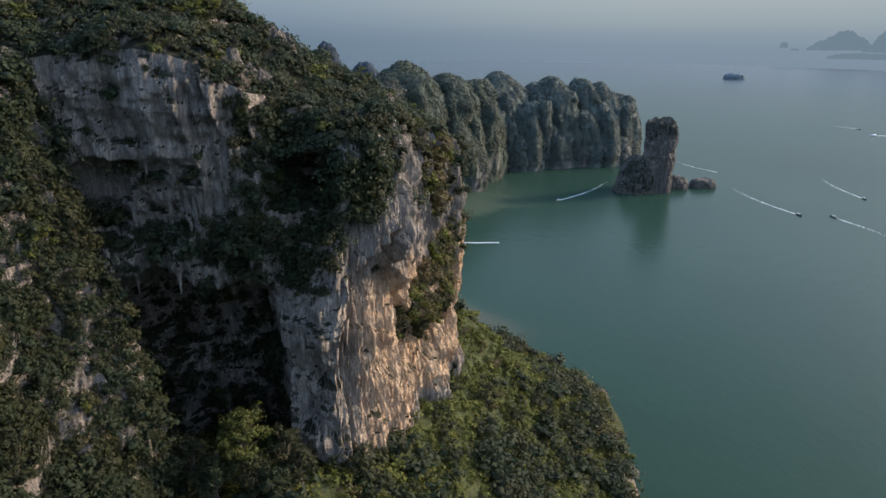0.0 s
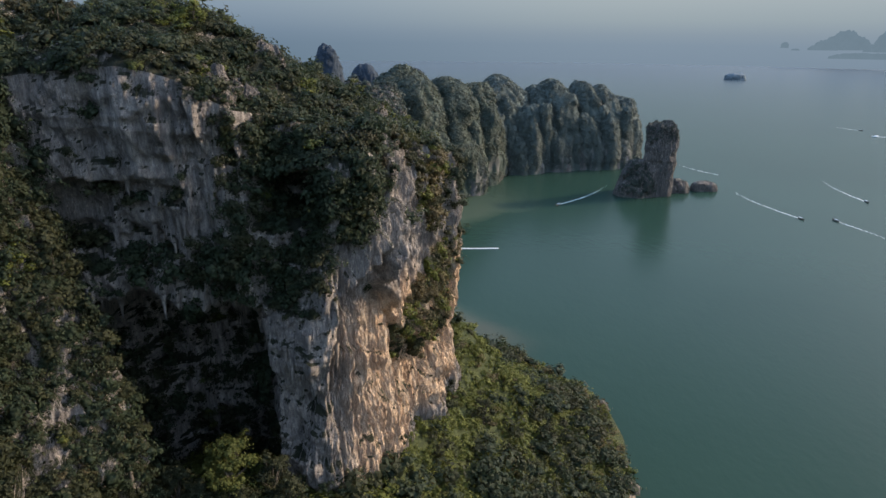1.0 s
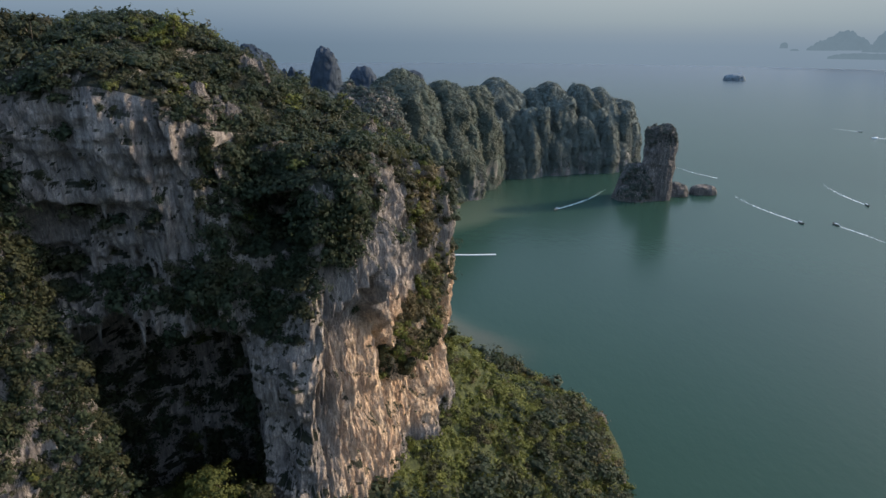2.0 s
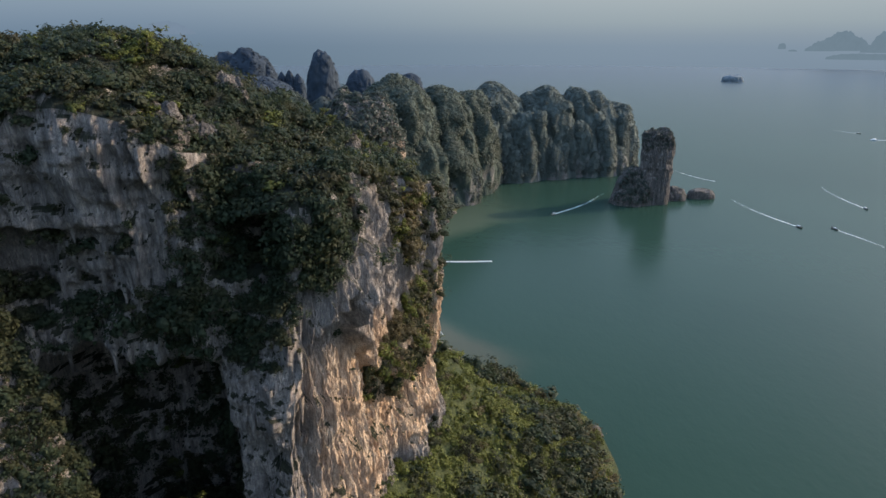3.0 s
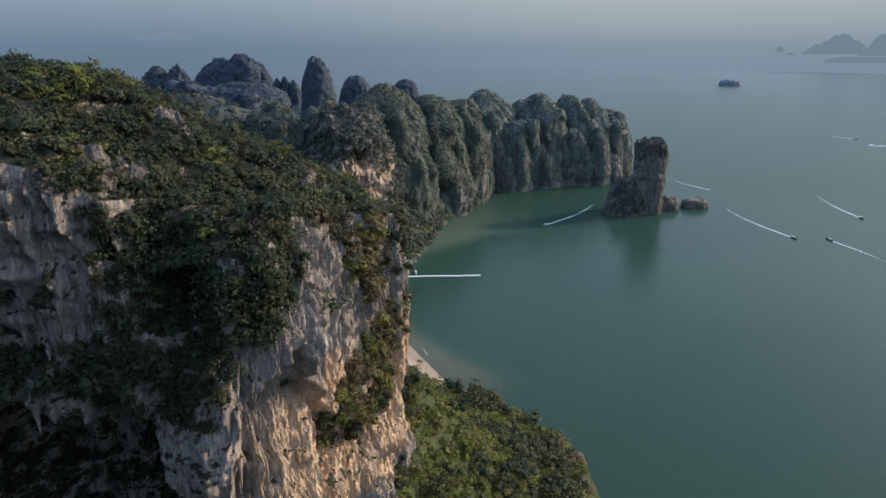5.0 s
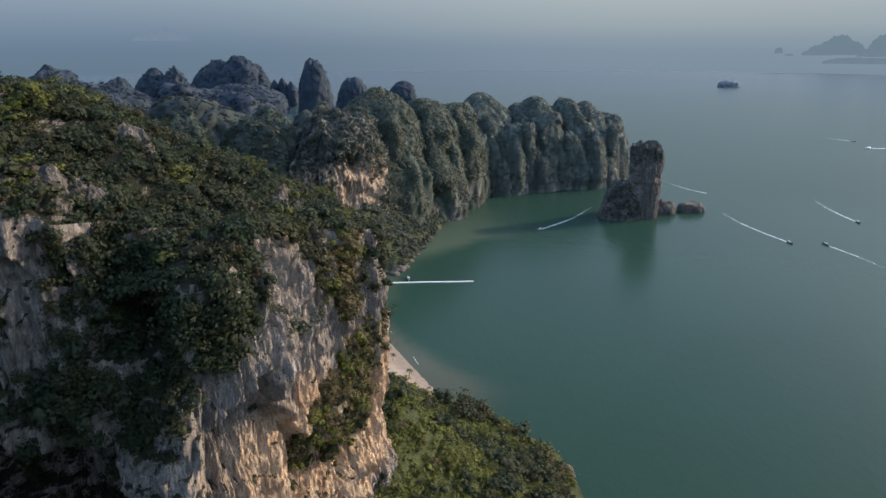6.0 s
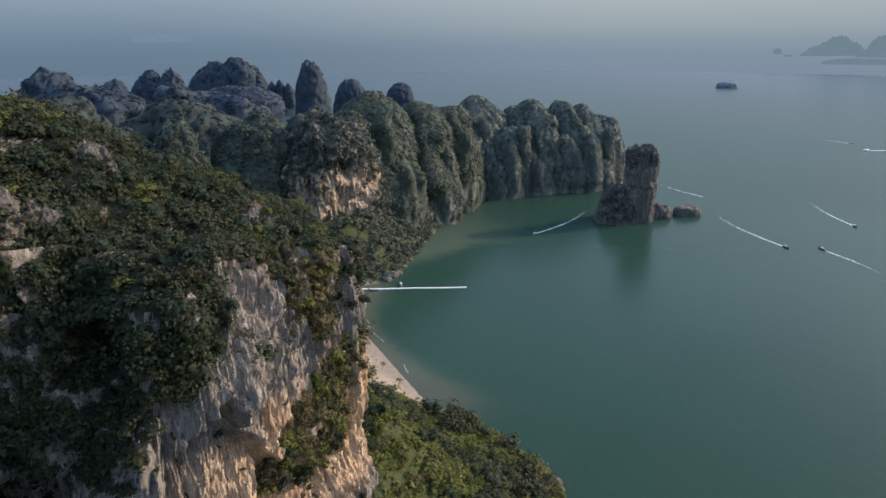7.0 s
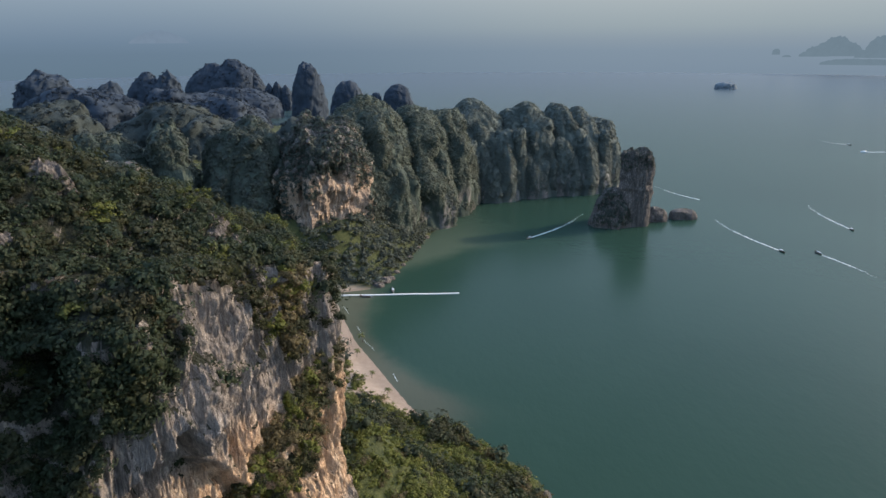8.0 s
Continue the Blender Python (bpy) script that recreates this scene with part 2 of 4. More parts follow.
def water_material():
    n = Nodes("sea_water")
    swirl = n.noise(0.004, 4, 0.55, None, 0.5)
    deep = n.ramp(swirl, [(0.3, (0.0126, 0.0302, 0.0212)), (0.7, (0.0160, 0.0362, 0.0256))])
    # silt over the sand flats off the beach, in a soft band that follows the bay
    v = n.add("ShaderNodeVectorMath", operation="DISTANCE")
    v.inputs[1].default_value = (150, 520, 0)
    g = n.add("ShaderNodeNewGeometry")
    n.link(g.outputs["Position"], v.inputs[0])
    edge = n.math("ADD", v.outputs["Value"], n.math("MULTIPLY", n.noise(0.012, 4, 0.6), 60))
    near_bay = n.math("MULTIPLY", n.grey(edge, 186, 222), n.math("MULTIPLY", n.grey(n.axis(1), 345, 440), n.grey(n.axis(1), 900, 640)))
    near_bay = n.math("MULTIPLY", near_bay, n.grey(n.axis(0), 140, 40))
    col = n.mix(n.math("MULTIPLY", near_bay, 0.34), deep, (0.10, 0.115, 0.078))
    shoal = n.math("MULTIPLY", n.grey(n.math("ADD", v.outputs["Value"], n.math("MULTIPLY", n.noise(0.05, 4, 0.6), 16)), 173, 190), n.math("MULTIPLY", n.grey(n.axis(0), 70, 30), n.math("MULTIPLY", n.grey(n.axis(1), 330, 370), n.grey(n.axis(1), 575, 545))))
    col = n.mix(n.math("MULTIPLY", shoal, 0.38), col, (0.080, 0.066, 0.046))
    # distant water takes the haze's blue as base colour, paler towards the sun
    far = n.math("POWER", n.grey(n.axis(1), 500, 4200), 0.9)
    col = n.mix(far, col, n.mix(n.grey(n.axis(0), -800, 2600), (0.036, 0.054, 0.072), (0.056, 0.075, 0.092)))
    rip = n.math("ADD", n.noise(0.35, 4, 0.6, n.place((1, 0.6, 1))), n.math("MULTIPLY", n.noise(0.05, 3, 0.6), 1.5))
    n.bump(n.math("ADD", rip, n.math("MULTIPLY", n.noise(0.14, 3, 0.6, n.place((1, 0.45, 1), (0, 0, 0.5))), 1.6)), 0.075, 1.0)
    n.bsdf.inputs["IOR"].default_value = 1.33
    m = n.done(col, 0.24, 0.5)
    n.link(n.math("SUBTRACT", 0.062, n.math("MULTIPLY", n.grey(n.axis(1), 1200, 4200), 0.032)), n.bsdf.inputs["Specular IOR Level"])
    return m


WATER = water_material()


def plain(name, colour, rough=0.6, spec=0.4, grain=0.25, scale=3.0):
    n = Nodes(name)
    c = n.mix(n.noise(scale, 5, 0.6), tuple(v * (1 - grain) for v in colour), tuple(min(1, v * (1 + grain)) for v in colour))
    return n.done(c, rough, spec)


# base colour paled and blued to stand for the haze before a far islet
ISLET = plain("hazed_islet_limestone", (0.105, 0.128, 0.138), 0.9, 0.1, 0.3, 0.05)


FOAM = plain("foam", (0.50, 0.54, 0.54), 0.8, 0.2, 0.2, 0.6)
HULL = plain("boat_hull", (0.10, 0.07, 0.05), 0.5)
HULL_WHITE = plain("white_hull", (0.7, 0.7, 0.68), 0.4)
CANOPY = plain("boat_canopy", (0.30, 0.32, 0.34), 0.7)
PONTOON = plain("pontoon_deck", (0.48, 0.49, 0.47), 0.75, 0.3, 0.15)


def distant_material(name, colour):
    """Far-off islands, only a pale outline left: emission stands in for the haze."""
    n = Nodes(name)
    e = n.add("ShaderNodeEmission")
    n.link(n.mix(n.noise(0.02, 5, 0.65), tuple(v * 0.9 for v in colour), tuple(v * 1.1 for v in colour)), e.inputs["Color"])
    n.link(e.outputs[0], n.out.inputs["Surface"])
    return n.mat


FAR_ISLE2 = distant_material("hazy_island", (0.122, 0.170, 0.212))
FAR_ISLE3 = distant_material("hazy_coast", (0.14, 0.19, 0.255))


# ---- shapes ----
UP = np.array([0.0, 0.0, 1.0])


def vnoise(p, seed=0):
    """Smooth value noise at points (N, 3), from -1 to 1."""
    i = np.floor(p).astype(np.int64)
    f = p - i
    f = f * f * (3 - 2 * f)

    def h(dx, dy, dz):
        n = (i[..., 0] + dx) * 374761393 + (i[..., 1] + dy) * 668265263 + (i[..., 2] + dz) * 2147483647 + seed * 974634533
        n = (n ^ (n >> 13)) * 1274126177
        n = n ^ (n >> 16)
        return (n & 0xFFFF) / 32767.5 - 1

    x, y, z = f[..., 0], f[..., 1], f[..., 2]
    a = h(0, 0, 0) * (1 - x) + h(1, 0, 0) * x
    b = h(0, 1, 0) * (1 - x) + h(1, 1, 0) * x
    c = h(0, 0, 1) * (1 - x) + h(1, 0, 1) * x
    d = h(0, 1, 1) * (1 - x) + h(1, 1, 1) * x
    return (a * (1 - y) + b * y) * (1 - z) + (c * (1 - y) + d * y) * z


def fbm(p, octaves=4, seed=0):
    out, amp = 0, 0.55
    for k in range(octaves):
        out = out + amp * vnoise(p * 2 ** k, seed + k)
        amp *= 0.5
    return out


def smooth(a, b, x):
    t = np.clip((x - a) / (b - a), 0, 1)
    return t * t * (3 - 2 * t)


def raw_mesh(name, verts, faces, mat, flat=False):
    """A mesh from arrays: verts (N, 3), faces (M, 3 or 4)."""
    me = bpy.data.meshes.new(name)
    k = faces.shape[1]
    me.vertices.add(len(verts))
    me.vertices.foreach_set("co", np.ascontiguousarray(verts, dtype=np.float32).ravel())
    me.loops.add(faces.size)
    me.loops.foreach_set("vertex_index", np.ascontiguousarray(faces, dtype=np.int32).ravel())
    me.polygons.add(len(faces))
    me.polygons.foreach_set("loop_start", np.arange(0, faces.size, k, dtype=np.int32))
    me.polygons.foreach_set("loop_total", np.full(len(faces), k, dtype=np.int32))
    me.polygons.foreach_set("use_smooth", np.full(len(faces), not flat))
    me.update(calc_edges=True)
    me.validate()
    me.materials.append(mat)
    return me


def grid_faces(nu, nv, closed=False):
    i = np.arange(nu if closed else nu - 1)[:, None]
    j = np.arange(nv - 1)[None, :]
    k = (i + 1) % nu
    return np.stack([i * nv + j, k * nv + j, k * nv + j + 1, i * nv + j + 1], -1).reshape(-1, 4)


def grid_normals(V, closed=False):
    if closed:
        du = np.roll(V, -1, 0) - np.roll(V, 1, 0)
    else:
        du = np.gradient(V, axis=0)
    n = np.cross(du, np.gradient(V, axis=1))
    return n / np.maximum(np.linalg.norm(n, axis=2, keepdims=True), 1e-9)


def child(name, me, parent, label=""):
    ob = new(name, me)
    ob.parent = parent
    ob.matrix_parent_inverse = parent.matrix_world.inverted()
    return tagged(ob, label)


def part(name, bm, mat, parent, label=""):
    me = bpy.data.meshes.new(name)
    bm.to_mesh(me)
    bm.free()
    me.materials.append(mat)
    ob = new(name, me)
    ob.parent = parent
    return tagged(ob, label)


# ---- foliage ----
def leaf_clump(seed, leaves, size, lobes=6, cores=3, slim=0.9, ruffle=0.15):
    """One bush of radius 1: overlapping lobes, each covered with leaf sprays over a dark core."""
    r = np.random.default_rng(seed)
    c = r.normal(size=(lobes, 3)) * (0.42, 0.42, 0.26)
    c[:, 2] = np.abs(c[:, 2])
    c[0] *= 0.3
    rad = r.uniform(0.36, 0.6, lobes)
    which = r.integers(0, lobes, leaves)
    d = r.normal(size=(leaves, 3))
    d[:, 2] = np.abs(d[:, 2]) * 1.1 - 0.25
    d /= np.linalg.norm(d, axis=1, keepdims=True)
    p = c[which] + d * (rad[which] * r.uniform(0.88, 1.08, leaves))[:, None]
    n = d * 0.7 + p * 0.6 + UP * 0.15 + r.normal(size=(leaves, 3)) * ruffle
    n /= np.linalg.norm(n, axis=1, keepdims=True)
    a = np.cross(n, r.normal(size=(leaves, 3)))
    a /= np.linalg.norm(a, axis=1, keepdims=True)
    b = np.cross(n, a)
    s = (size * r.uniform(0.6, 1.3, leaves))[:, None]
    v = np.stack([p + a * s, p + (b * slim - a * 0.6) * s, p - (b * slim + a * 0.6) * s], 1).reshape(-1, 3)
    f = np.arange(leaves * 3).reshape(-1, 3)
    # core: a lumpy ball inside each of the largest lobes
    iv = np.array([(1, 0, 0), (-1, 0, 0), (0, 1, 0), (0, -1, 0), (0, 0, 1), (0, 0, -1)])
    tri = np.array([(0, 2, 4), (2, 1, 4), (1, 3, 4), (3, 0, 4), (2, 0, 5), (1, 2, 5), (3, 1, 5), (0, 3, 5)])
    lump = 0.62 + 0.22 * r.random((cores, len(iv), 1))
    cv = (c[:cores, None] + iv[None] * rad[:cores, None, None] * lump).reshape(-1, 3)
    cf = (np.arange(cores)[:, None, None] * len(iv) + tri[None]).reshape(-1, 3)
    return np.concatenate([v, cv]), np.concatenate([f, cf + len(v)])


CLUMPS_FINE = [leaf_clump(s, 136, 0.16, 9, 3, 0.6, 0.4) for s in range(6)]
CLUMPS_TALUS = [leaf_clump(60 + s, 86, 0.175, 7, 2, 0.65, 0.35) for s in range(6)]
CLUMPS_MID = [leaf_clump(20 + s, 56, 0.2, 5, 2, 0.7, 0.3) for s in range(5)]
CLUMPS_FAR = [leaf_clump(40 + s, 16, 0.30, 3, 1) for s in range(5)]


def canopy(points, radii, lean, clumps, seed, flatten=0.85):
    """Many bushes as one mesh: points (N, 3), radii (N,), lean (N, 3) the way they grow."""
    r = np.random.default_rng(seed)
    which = r.integers(0, len(clumps), len(points))
    allv, allf, base = [], [], 0
    for k, (cv, cf) in enumerate(clumps):
        m = which == k
        if not m.any():
            continue
        P, R, L = points[m], radii[m], lean[m]
        L = L / np.maximum(np.linalg.norm(L, axis=1, keepdims=True), 1e-6)
        a = r.uniform(0, 2 * np.pi, len(P))
        x = np.stack([np.cos(a), np.sin(a), np.zeros_like(a)], 1)
        y = np.cross(L, x)
        y /= np.maximum(np.linalg.norm(y, axis=1, keepdims=True), 1e-6)
        x = np.cross(y, L)
        sx, sy, sz = R * r.uniform(0.85, 1.2, len(P)), R * r.uniform(0.85, 1.2, len(P)), R * flatten * r.uniform(0.8, 1.25, len(P))
        V = P[:, None] + cv[None, :, 0:1] * (x * sx[:, None])[:, None] + cv[None, :, 1:2] * (y * sy[:, None])[:, None] + cv[None, :, 2:3] * (L * sz[:, None])[:, None]
        F = cf[None] + (np.arange(len(P)) * len(cv))[:, None, None] + base
        allv.append(V.reshape(-1, 3))
        allf.append(F.reshape(-1, 3))
        base += len(P) * len(cv)
    return np.concatenate(allv), np.concatenate(allf)


def strew(V, chance, density, seed, closed=False):
    """Points on a grid surface, so many to the square metre times chance (per cell)."""
    r = np.random.default_rng(seed)
    if closed:
        V = np.concatenate([V, V[:1]])
        chance = np.concatenate([chance, chance[:1]])
    a, b, c, d = V[:-1, :-1], V[1:, :-1], V[1:, 1:], V[:-1, 1:]
    nrm = np.cross(c - a, d - b) * 0.5
    area = np.linalg.norm(nrm, axis=2)
    nrm = nrm / np.maximum(area, 1e-9)[..., None]
    lam = area * density * np.clip(chance[:-1, :-1], 0, 1)
    cnt = r.poisson(lam).ravel()
    idx = np.repeat(np.arange(cnt.size), cnt)
    u, v = r.random(len(idx))[:, None], r.random(len(idx))[:, None]
    A, B, C, D = (q.reshape(-1, 3)[idx] for q in (a, b, c, d))
    return (A * (1 - u) + B * u) * (1 - v) + (D * (1 - u) + C * u) * v, nrm.reshape(-1, 3)[idx]


# ---- sea, far sky, ground ----
def disc(radius, z, rings, segments):
    r = np.concatenate([[1.0], np.geomspace(60, radius, rings)])
    a = np.linspace(0, 2 * np.pi, segments, endpoint=False)
    V = np.stack([r[None] * np.cos(a)[:, None], r[None] * np.sin(a)[:, None], np.full((segments, rings + 1), z)], -1)
    return V


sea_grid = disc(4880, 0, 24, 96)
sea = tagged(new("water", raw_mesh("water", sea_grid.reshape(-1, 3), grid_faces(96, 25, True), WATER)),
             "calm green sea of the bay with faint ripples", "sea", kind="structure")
# shore line x, foot of the hills x, and height of the ground there, along y
SHORE = ((-200, 60), (150, 80), (225, 82), (265, 88), (300, 86), (330, 64), (352, 39), (367, 21), (413, -1), (459, -24), (509, -42), (552, -55), (562, -20), (599, -5), (657, 9), (749, 31), (834, 60), (870, 60), (1100, 40))
FOOT = ((-200, -40), (120, -30), (150, -20), (180, -4), (215, 7), (240, 15), (262, 8), (290, -30), (340, -45), (400, -62), (460, -78), (550, -108), (600, -50), (700, -30), (850, 20), (1100, 0))
RISE = ((-200, 70), (120, 76), (150, 68), (178, 59), (215, 59), (240, 65), (258, 64), (275, 55), (300, 50), (340, 38), (370, 20), (400, 9), (460, 8), (550, 8), (590, 36), (620, 46), (700, 44), (800, 30), (850, 26), (1100, 30))


def along(table, y):
    return np.interp(y, [a for a, _ in table], [b for _, b in table])


def ground_height(x, y):
    xs, x0, h = along(SHORE, y), along(FOOT, y), along(RISE, y)
    t = (x - x0) / (xs - x0)
    p = np.stack([x / 30, y / 30, 0 * x], -1)
    z = np.where(t < 1, h * np.clip(1 - t, 0, 1) ** 1.2, (1 - t) * 6)
    inland = np.clip(x0 - x, 0, None)
    z = np.where(t < 0, h + np.minimum(inland * 0.22, 45) * smooth(300, 420, y), z)
    return z + fbm(p, 3, 5) * np.clip(z, 0, 12) * 0.25


gx, gy = np.meshgrid(np.linspace(-900, 130, 210), np.linspace(-160, 1100, 260), indexing="ij")
land_grid = np.stack([gx, gy, np.maximum(ground_height(gx, gy), -4)], -1)
ground = tagged(new("ground", raw_mesh("ground", land_grid.reshape(-1, 3), grid_faces(210, 260), GROUND)),
                "dark forest soil sloping down to a pale sand beach", "ground", kind="structure")

# ---- the near cliff ----
# foot, rim and crest, going round the massif: x y z each
STATIONS = (
    ((-60, 55, 62), (-78, 72, 120), (-125, 100, 193)),
    ((-58, 92, 66), (-78, 106, 130), (-112, 135, 193)),
    ((-56, 114, 68), (-87, 126, 165), (-102, 155, 193)),
    ((-66, 134, 68), (-84, 136, 174), (-88, 165, 191)),
    ((-54, 141, 70), (-62, 141, 175), (-68, 176, 186)),
    ((-40, 143, 70), (-45, 143, 170), (-54, 188, 180)),
    ((-30, 137.5, 68), (-21.5, 142, 154), (-42, 197, 174)),
    ((-17, 150, 66), (-12, 158, 160), (-32, 203, 168)),
    ((-5, 180, 66), (-8, 186, 155), (-25, 212, 161)),
    ((9.5, 219, 62), (4, 213, 147), (-16, 228, 152)),
    ((5, 237, 56), (-6, 231, 136), (-18, 240, 144)),
    ((-8, 256, 40), (-22, 253, 126), (-36, 256, 140)),
    ((-40, 280, 22), (-57, 275, 120), (-75, 262, 147)),
    ((-120, 300, 22), (-128, 290, 130), (-128, 250, 170)),
)
SUMMIT = (-94, 206, 190)


def spline(points, t):
    """Catmull-Rom through points (K, 3) at t in 0..K-1."""
    P = np.asarray(points, float)
    i = np.clip(np.floor(t).astype(int), 0, len(P) - 2)
    f = (t - i)[:, None]
    a, b, c, d = P[np.clip(i - 1, 0, None)], P[i], P[i + 1], P[np.clip(i + 2, None, len(P) - 1)]
    return 0.5 * (2 * b + (c - a) * f + (2 * a - 5 * b + 4 * c - d) * f * f + (3 * b - 3 * c + d - a) * f ** 3)


def bell(x, centre, width):
    return np.exp(-((x - centre) / width) ** 2)


NQ, NS = 820, 272
# finer where the face is seen
q = np.interp(np.linspace(0, 1, NQ), (0, 0.02, 0.40, 0.93, 1), (0, 1.0, 6.0, 10.6, 13))
s = np.concatenate([np.linspace(0, 1, 212, endpoint=False), np.linspace(1, 2, 48, endpoint=False), np.linspace(2, 3, 12)])
foot = spline([a for a, _, _ in STATIONS], q)
rim = spline([b for _, b, _ in STATIONS], q)
crest = spline([c for _, _, c in STATIONS], q)
foot[:, 2] -= 10
Q, S = np.meshgrid(q, s, indexing="ij")
w = np.clip(S, 0, 1)[..., None]
w2 = np.clip(S - 1, 0, 1)[..., None]
w3 = np.clip(S - 2, 0, 1)[..., None]
cliff_v = foot[:, None] * (1 - w) + rim[:, None] * w
swell = np.sin(w2 * np.pi / 2)
cliff_v = cliff_v + (crest - rim)[:, None] * np.concatenate([w2, w2, swell * 0.75 + w2 * 0.25], -1)
cliff_v = cliff_v + (np.array(SUMMIT) - crest)[:, None] * w3
flatn = grid_normals(cliff_v)
side = flatn * (1, 1, 0.25)
side /= np.maximum(np.linalg.norm(side, axis=2, keepdims=True), 1e-6)
Z = cliff_v[..., 2]
arc = np.concatenate([[0], np.cumsum(np.linalg.norm(np.diff(foot[:, :2], axis=0), axis=1))])[:, None] + 0 * Z
wall = smooth(1.06, 0.94, S)
# large forms: the deep overhung hollow, the bay beside the buttress, an arch and ledges on the sunlit face
push = -29.0 * smooth(2.8, 3.3, Q) * smooth(5.3, 4.4, Q) * smooth(124, 114, Z + 11 * fbm(np.stack([arc / 11, Z * 0, Z * 0], -1), 4, 3)) * wall
push += -5.0 * smooth(4.9, 5.3, Q) * smooth(6.05, 5.75, Q) * smooth(120, 128, Z) * smooth(146, 140, Z) * wall
# a deep gully cut into the rim behind the buttress
push += -17.0 * smooth(5.02, 5.3, Q) * smooth(5.98, 5.82, Q) * smooth(139, 145, Z) * smooth(1.28, 1.06, S)
push += -2.0 * bell(Q, 7.75, 0.22) * bell(Z, 112, 20) * wall
push += 3.5 * bell(Q, 7.3, 0.3) * bell(Z, 132, 14) * wall
push += 3.0 * bell(Q, 9.1, 0.35) * bell(Z, 128, 10) * wall - 2.5 * bell(Q, 9.2, 0.5) * bell(Z, 80, 10) * wall
push += 4.0 * bell(Q, 2.0, 0.6) * bell(Z, 120, 25)
# ragged ledges and recesses under the rim of the shaded face
ragged = 151 + 9 * fbm(np.stack([arc / 9, Z * 0 + 2, Z * 0], -1), 3, 17)
shaded = smooth(2.2, 2.8, Q) * smooth(5.0, 4.7, Q) * wall
push += -5.0 * smooth(ragged + 0.8, ragged - 0.8, Z) * smooth(126, 144, Z) * smooth(-0.25, 0.15, fbm(np.stack([arc / 10, Z * 0 + 5, Z * 0], -1), 2, 18)) * shaded
push += -3.0 * smooth(ragged - 9, ragged - 11, Z + 0.4 * arc % 3) * smooth(118, 128, Z) * smooth(0.1, 0.3, vnoise(np.stack([arc / 6, Z / 30, Z * 0], -1), 19)) * shaded
# an arched overhang on the buttress, open below
lip_z = 133 - np.where(Q < 6.85, (6.85 - Q) * 19, (Q - 6.85) * 34) + 2.0 * fbm(np.stack([arc / 5, Z * 0, Z * 0], -1), 3, 14)
push += -6.0 * smooth(lip_z + 1.0, lip_z - 1.2, Z) * smooth(lip_z - 46, lip_z - 8, Z) * smooth(6.0, 6.5, Q) * smooth(8.4, 7.9, Q) * wall
push += 4.0 * bell(Q, 7.42, 0.14) * smooth(134, 102, Z) * smooth(76, 92, Z) * wall
niche = smooth(6.52, 6.66, Q) * np.clip((7.34 - Q) / 0.68, 0, 1)
push += -3.5 * niche * smooth(lip_z + 1, lip_z - 1.5, Z) * smooth(lip_z - 62, lip_z - 22, Z) * wall
push += -3.5 * bell(Q, 9.75, 0.16) * bell(Z, 74, 9) * wall - 3.0 * bell(Q, 8.35, 0.2) * bell(Z, 88, 6) * wall - 2.5 * bell(Q, 7.7, 0.12) * bell(Z, 92, 6) * wall
p3 = cliff_v
fl = np.stack([arc / 7.0, Z / 24.0, Z * 0 + 3], -1)
flute = 1 - np.abs(fbm(fl, 4, 11)) * 2.2
lump = fbm(p3 / 17.0, 3, 21)
strata = fbm(np.stack([arc / 16, Z / 4.2 + arc / 60, Z * 0], -1), 3, 31)
knob = fbm(p3 / np.array([2.6, 2.6, 4.2]), 3, 41)
chip = vnoise(np.stack([arc / 1.1, Z / 2.4, Z * 0], -1), 51)
# tall upright columns on the upper buttress
column = 1 - 2.4 * np.abs(fbm(np.stack([arc / 6.5, Z / 55.0, Z * 0 + 9], -1), 3, 15))
push += 2.6 * column * smooth(124, 134, Z) * smooth(6.2, 6.6, Q) * smooth(8.9, 8.5, Q) * wall
# broken slabs: each one a tilted plane with sharp steps to the next
def slabs(w, h, seed, lean=0.6, soften=1):
    warp = fbm(np.stack([arc / (2 * w), Z / (2 * h), Z * 0 + seed], -1), 2, seed) * 0.8
    a = arc / w + warp
    i = np.floor(a)
    b = Z / h + warp * 1.2 + 0.37 * i
    j = np.floor(b)
    cell = np.stack([i * 7.31 + 0.5, j * 5.17 + 0.5, 0 * i], -1)
    h = vnoise(cell, seed) + lean * (vnoise(cell, seed + 1) * (a - i - 0.5) + vnoise(cell, seed + 2) * (b - j - 0.5)) * 2
    for _ in range(soften):
        h[1:-1] = (h[:-2] + 2 * h[1:-1] + h[2:]) / 4
        h[:, 1:-1] = (h[:, :-2] + 2 * h[:, 1:-1] + h[:, 2:]) / 4
    return h


crack = np.minimum(np.abs(fbm(np.stack([arc / 4.5, Z / 16.0, Z * 0], -1), 4, 91)) * 6, 1) - 1
pits = smooth(0.30, 0.62, vnoise(p3 / np.array([5.0, 5.0, 7.5]), 97)) * smooth(-0.3, 0.3, vnoise(p3 / 19.0, 98))
ledge = fbm(np.stack([arc / 11, Z / 3.4 + arc / 25, Z * 0], -1), 3, 99) * smooth(6.6, 5.6, Q)
tufa = fbm(np.stack([arc / 1.7 + Z / 14, Z / 8.0, Z * 0], -1), 3, 95)
broken = 1 - 0.25 * smooth(5.7, 6.3, Q) - 0.4 * smooth(8.5, 8.8, Q)
crag = 0.75 - np.abs(fbm(np.stack([arc / 2.2 + Z / 40, Z / 15.0, Z * 0 + 7], -1), 4, 93)) * 2.4
grain = fbm(p3 / np.array([1.1, 1.1, 4.5]), 3, 94)
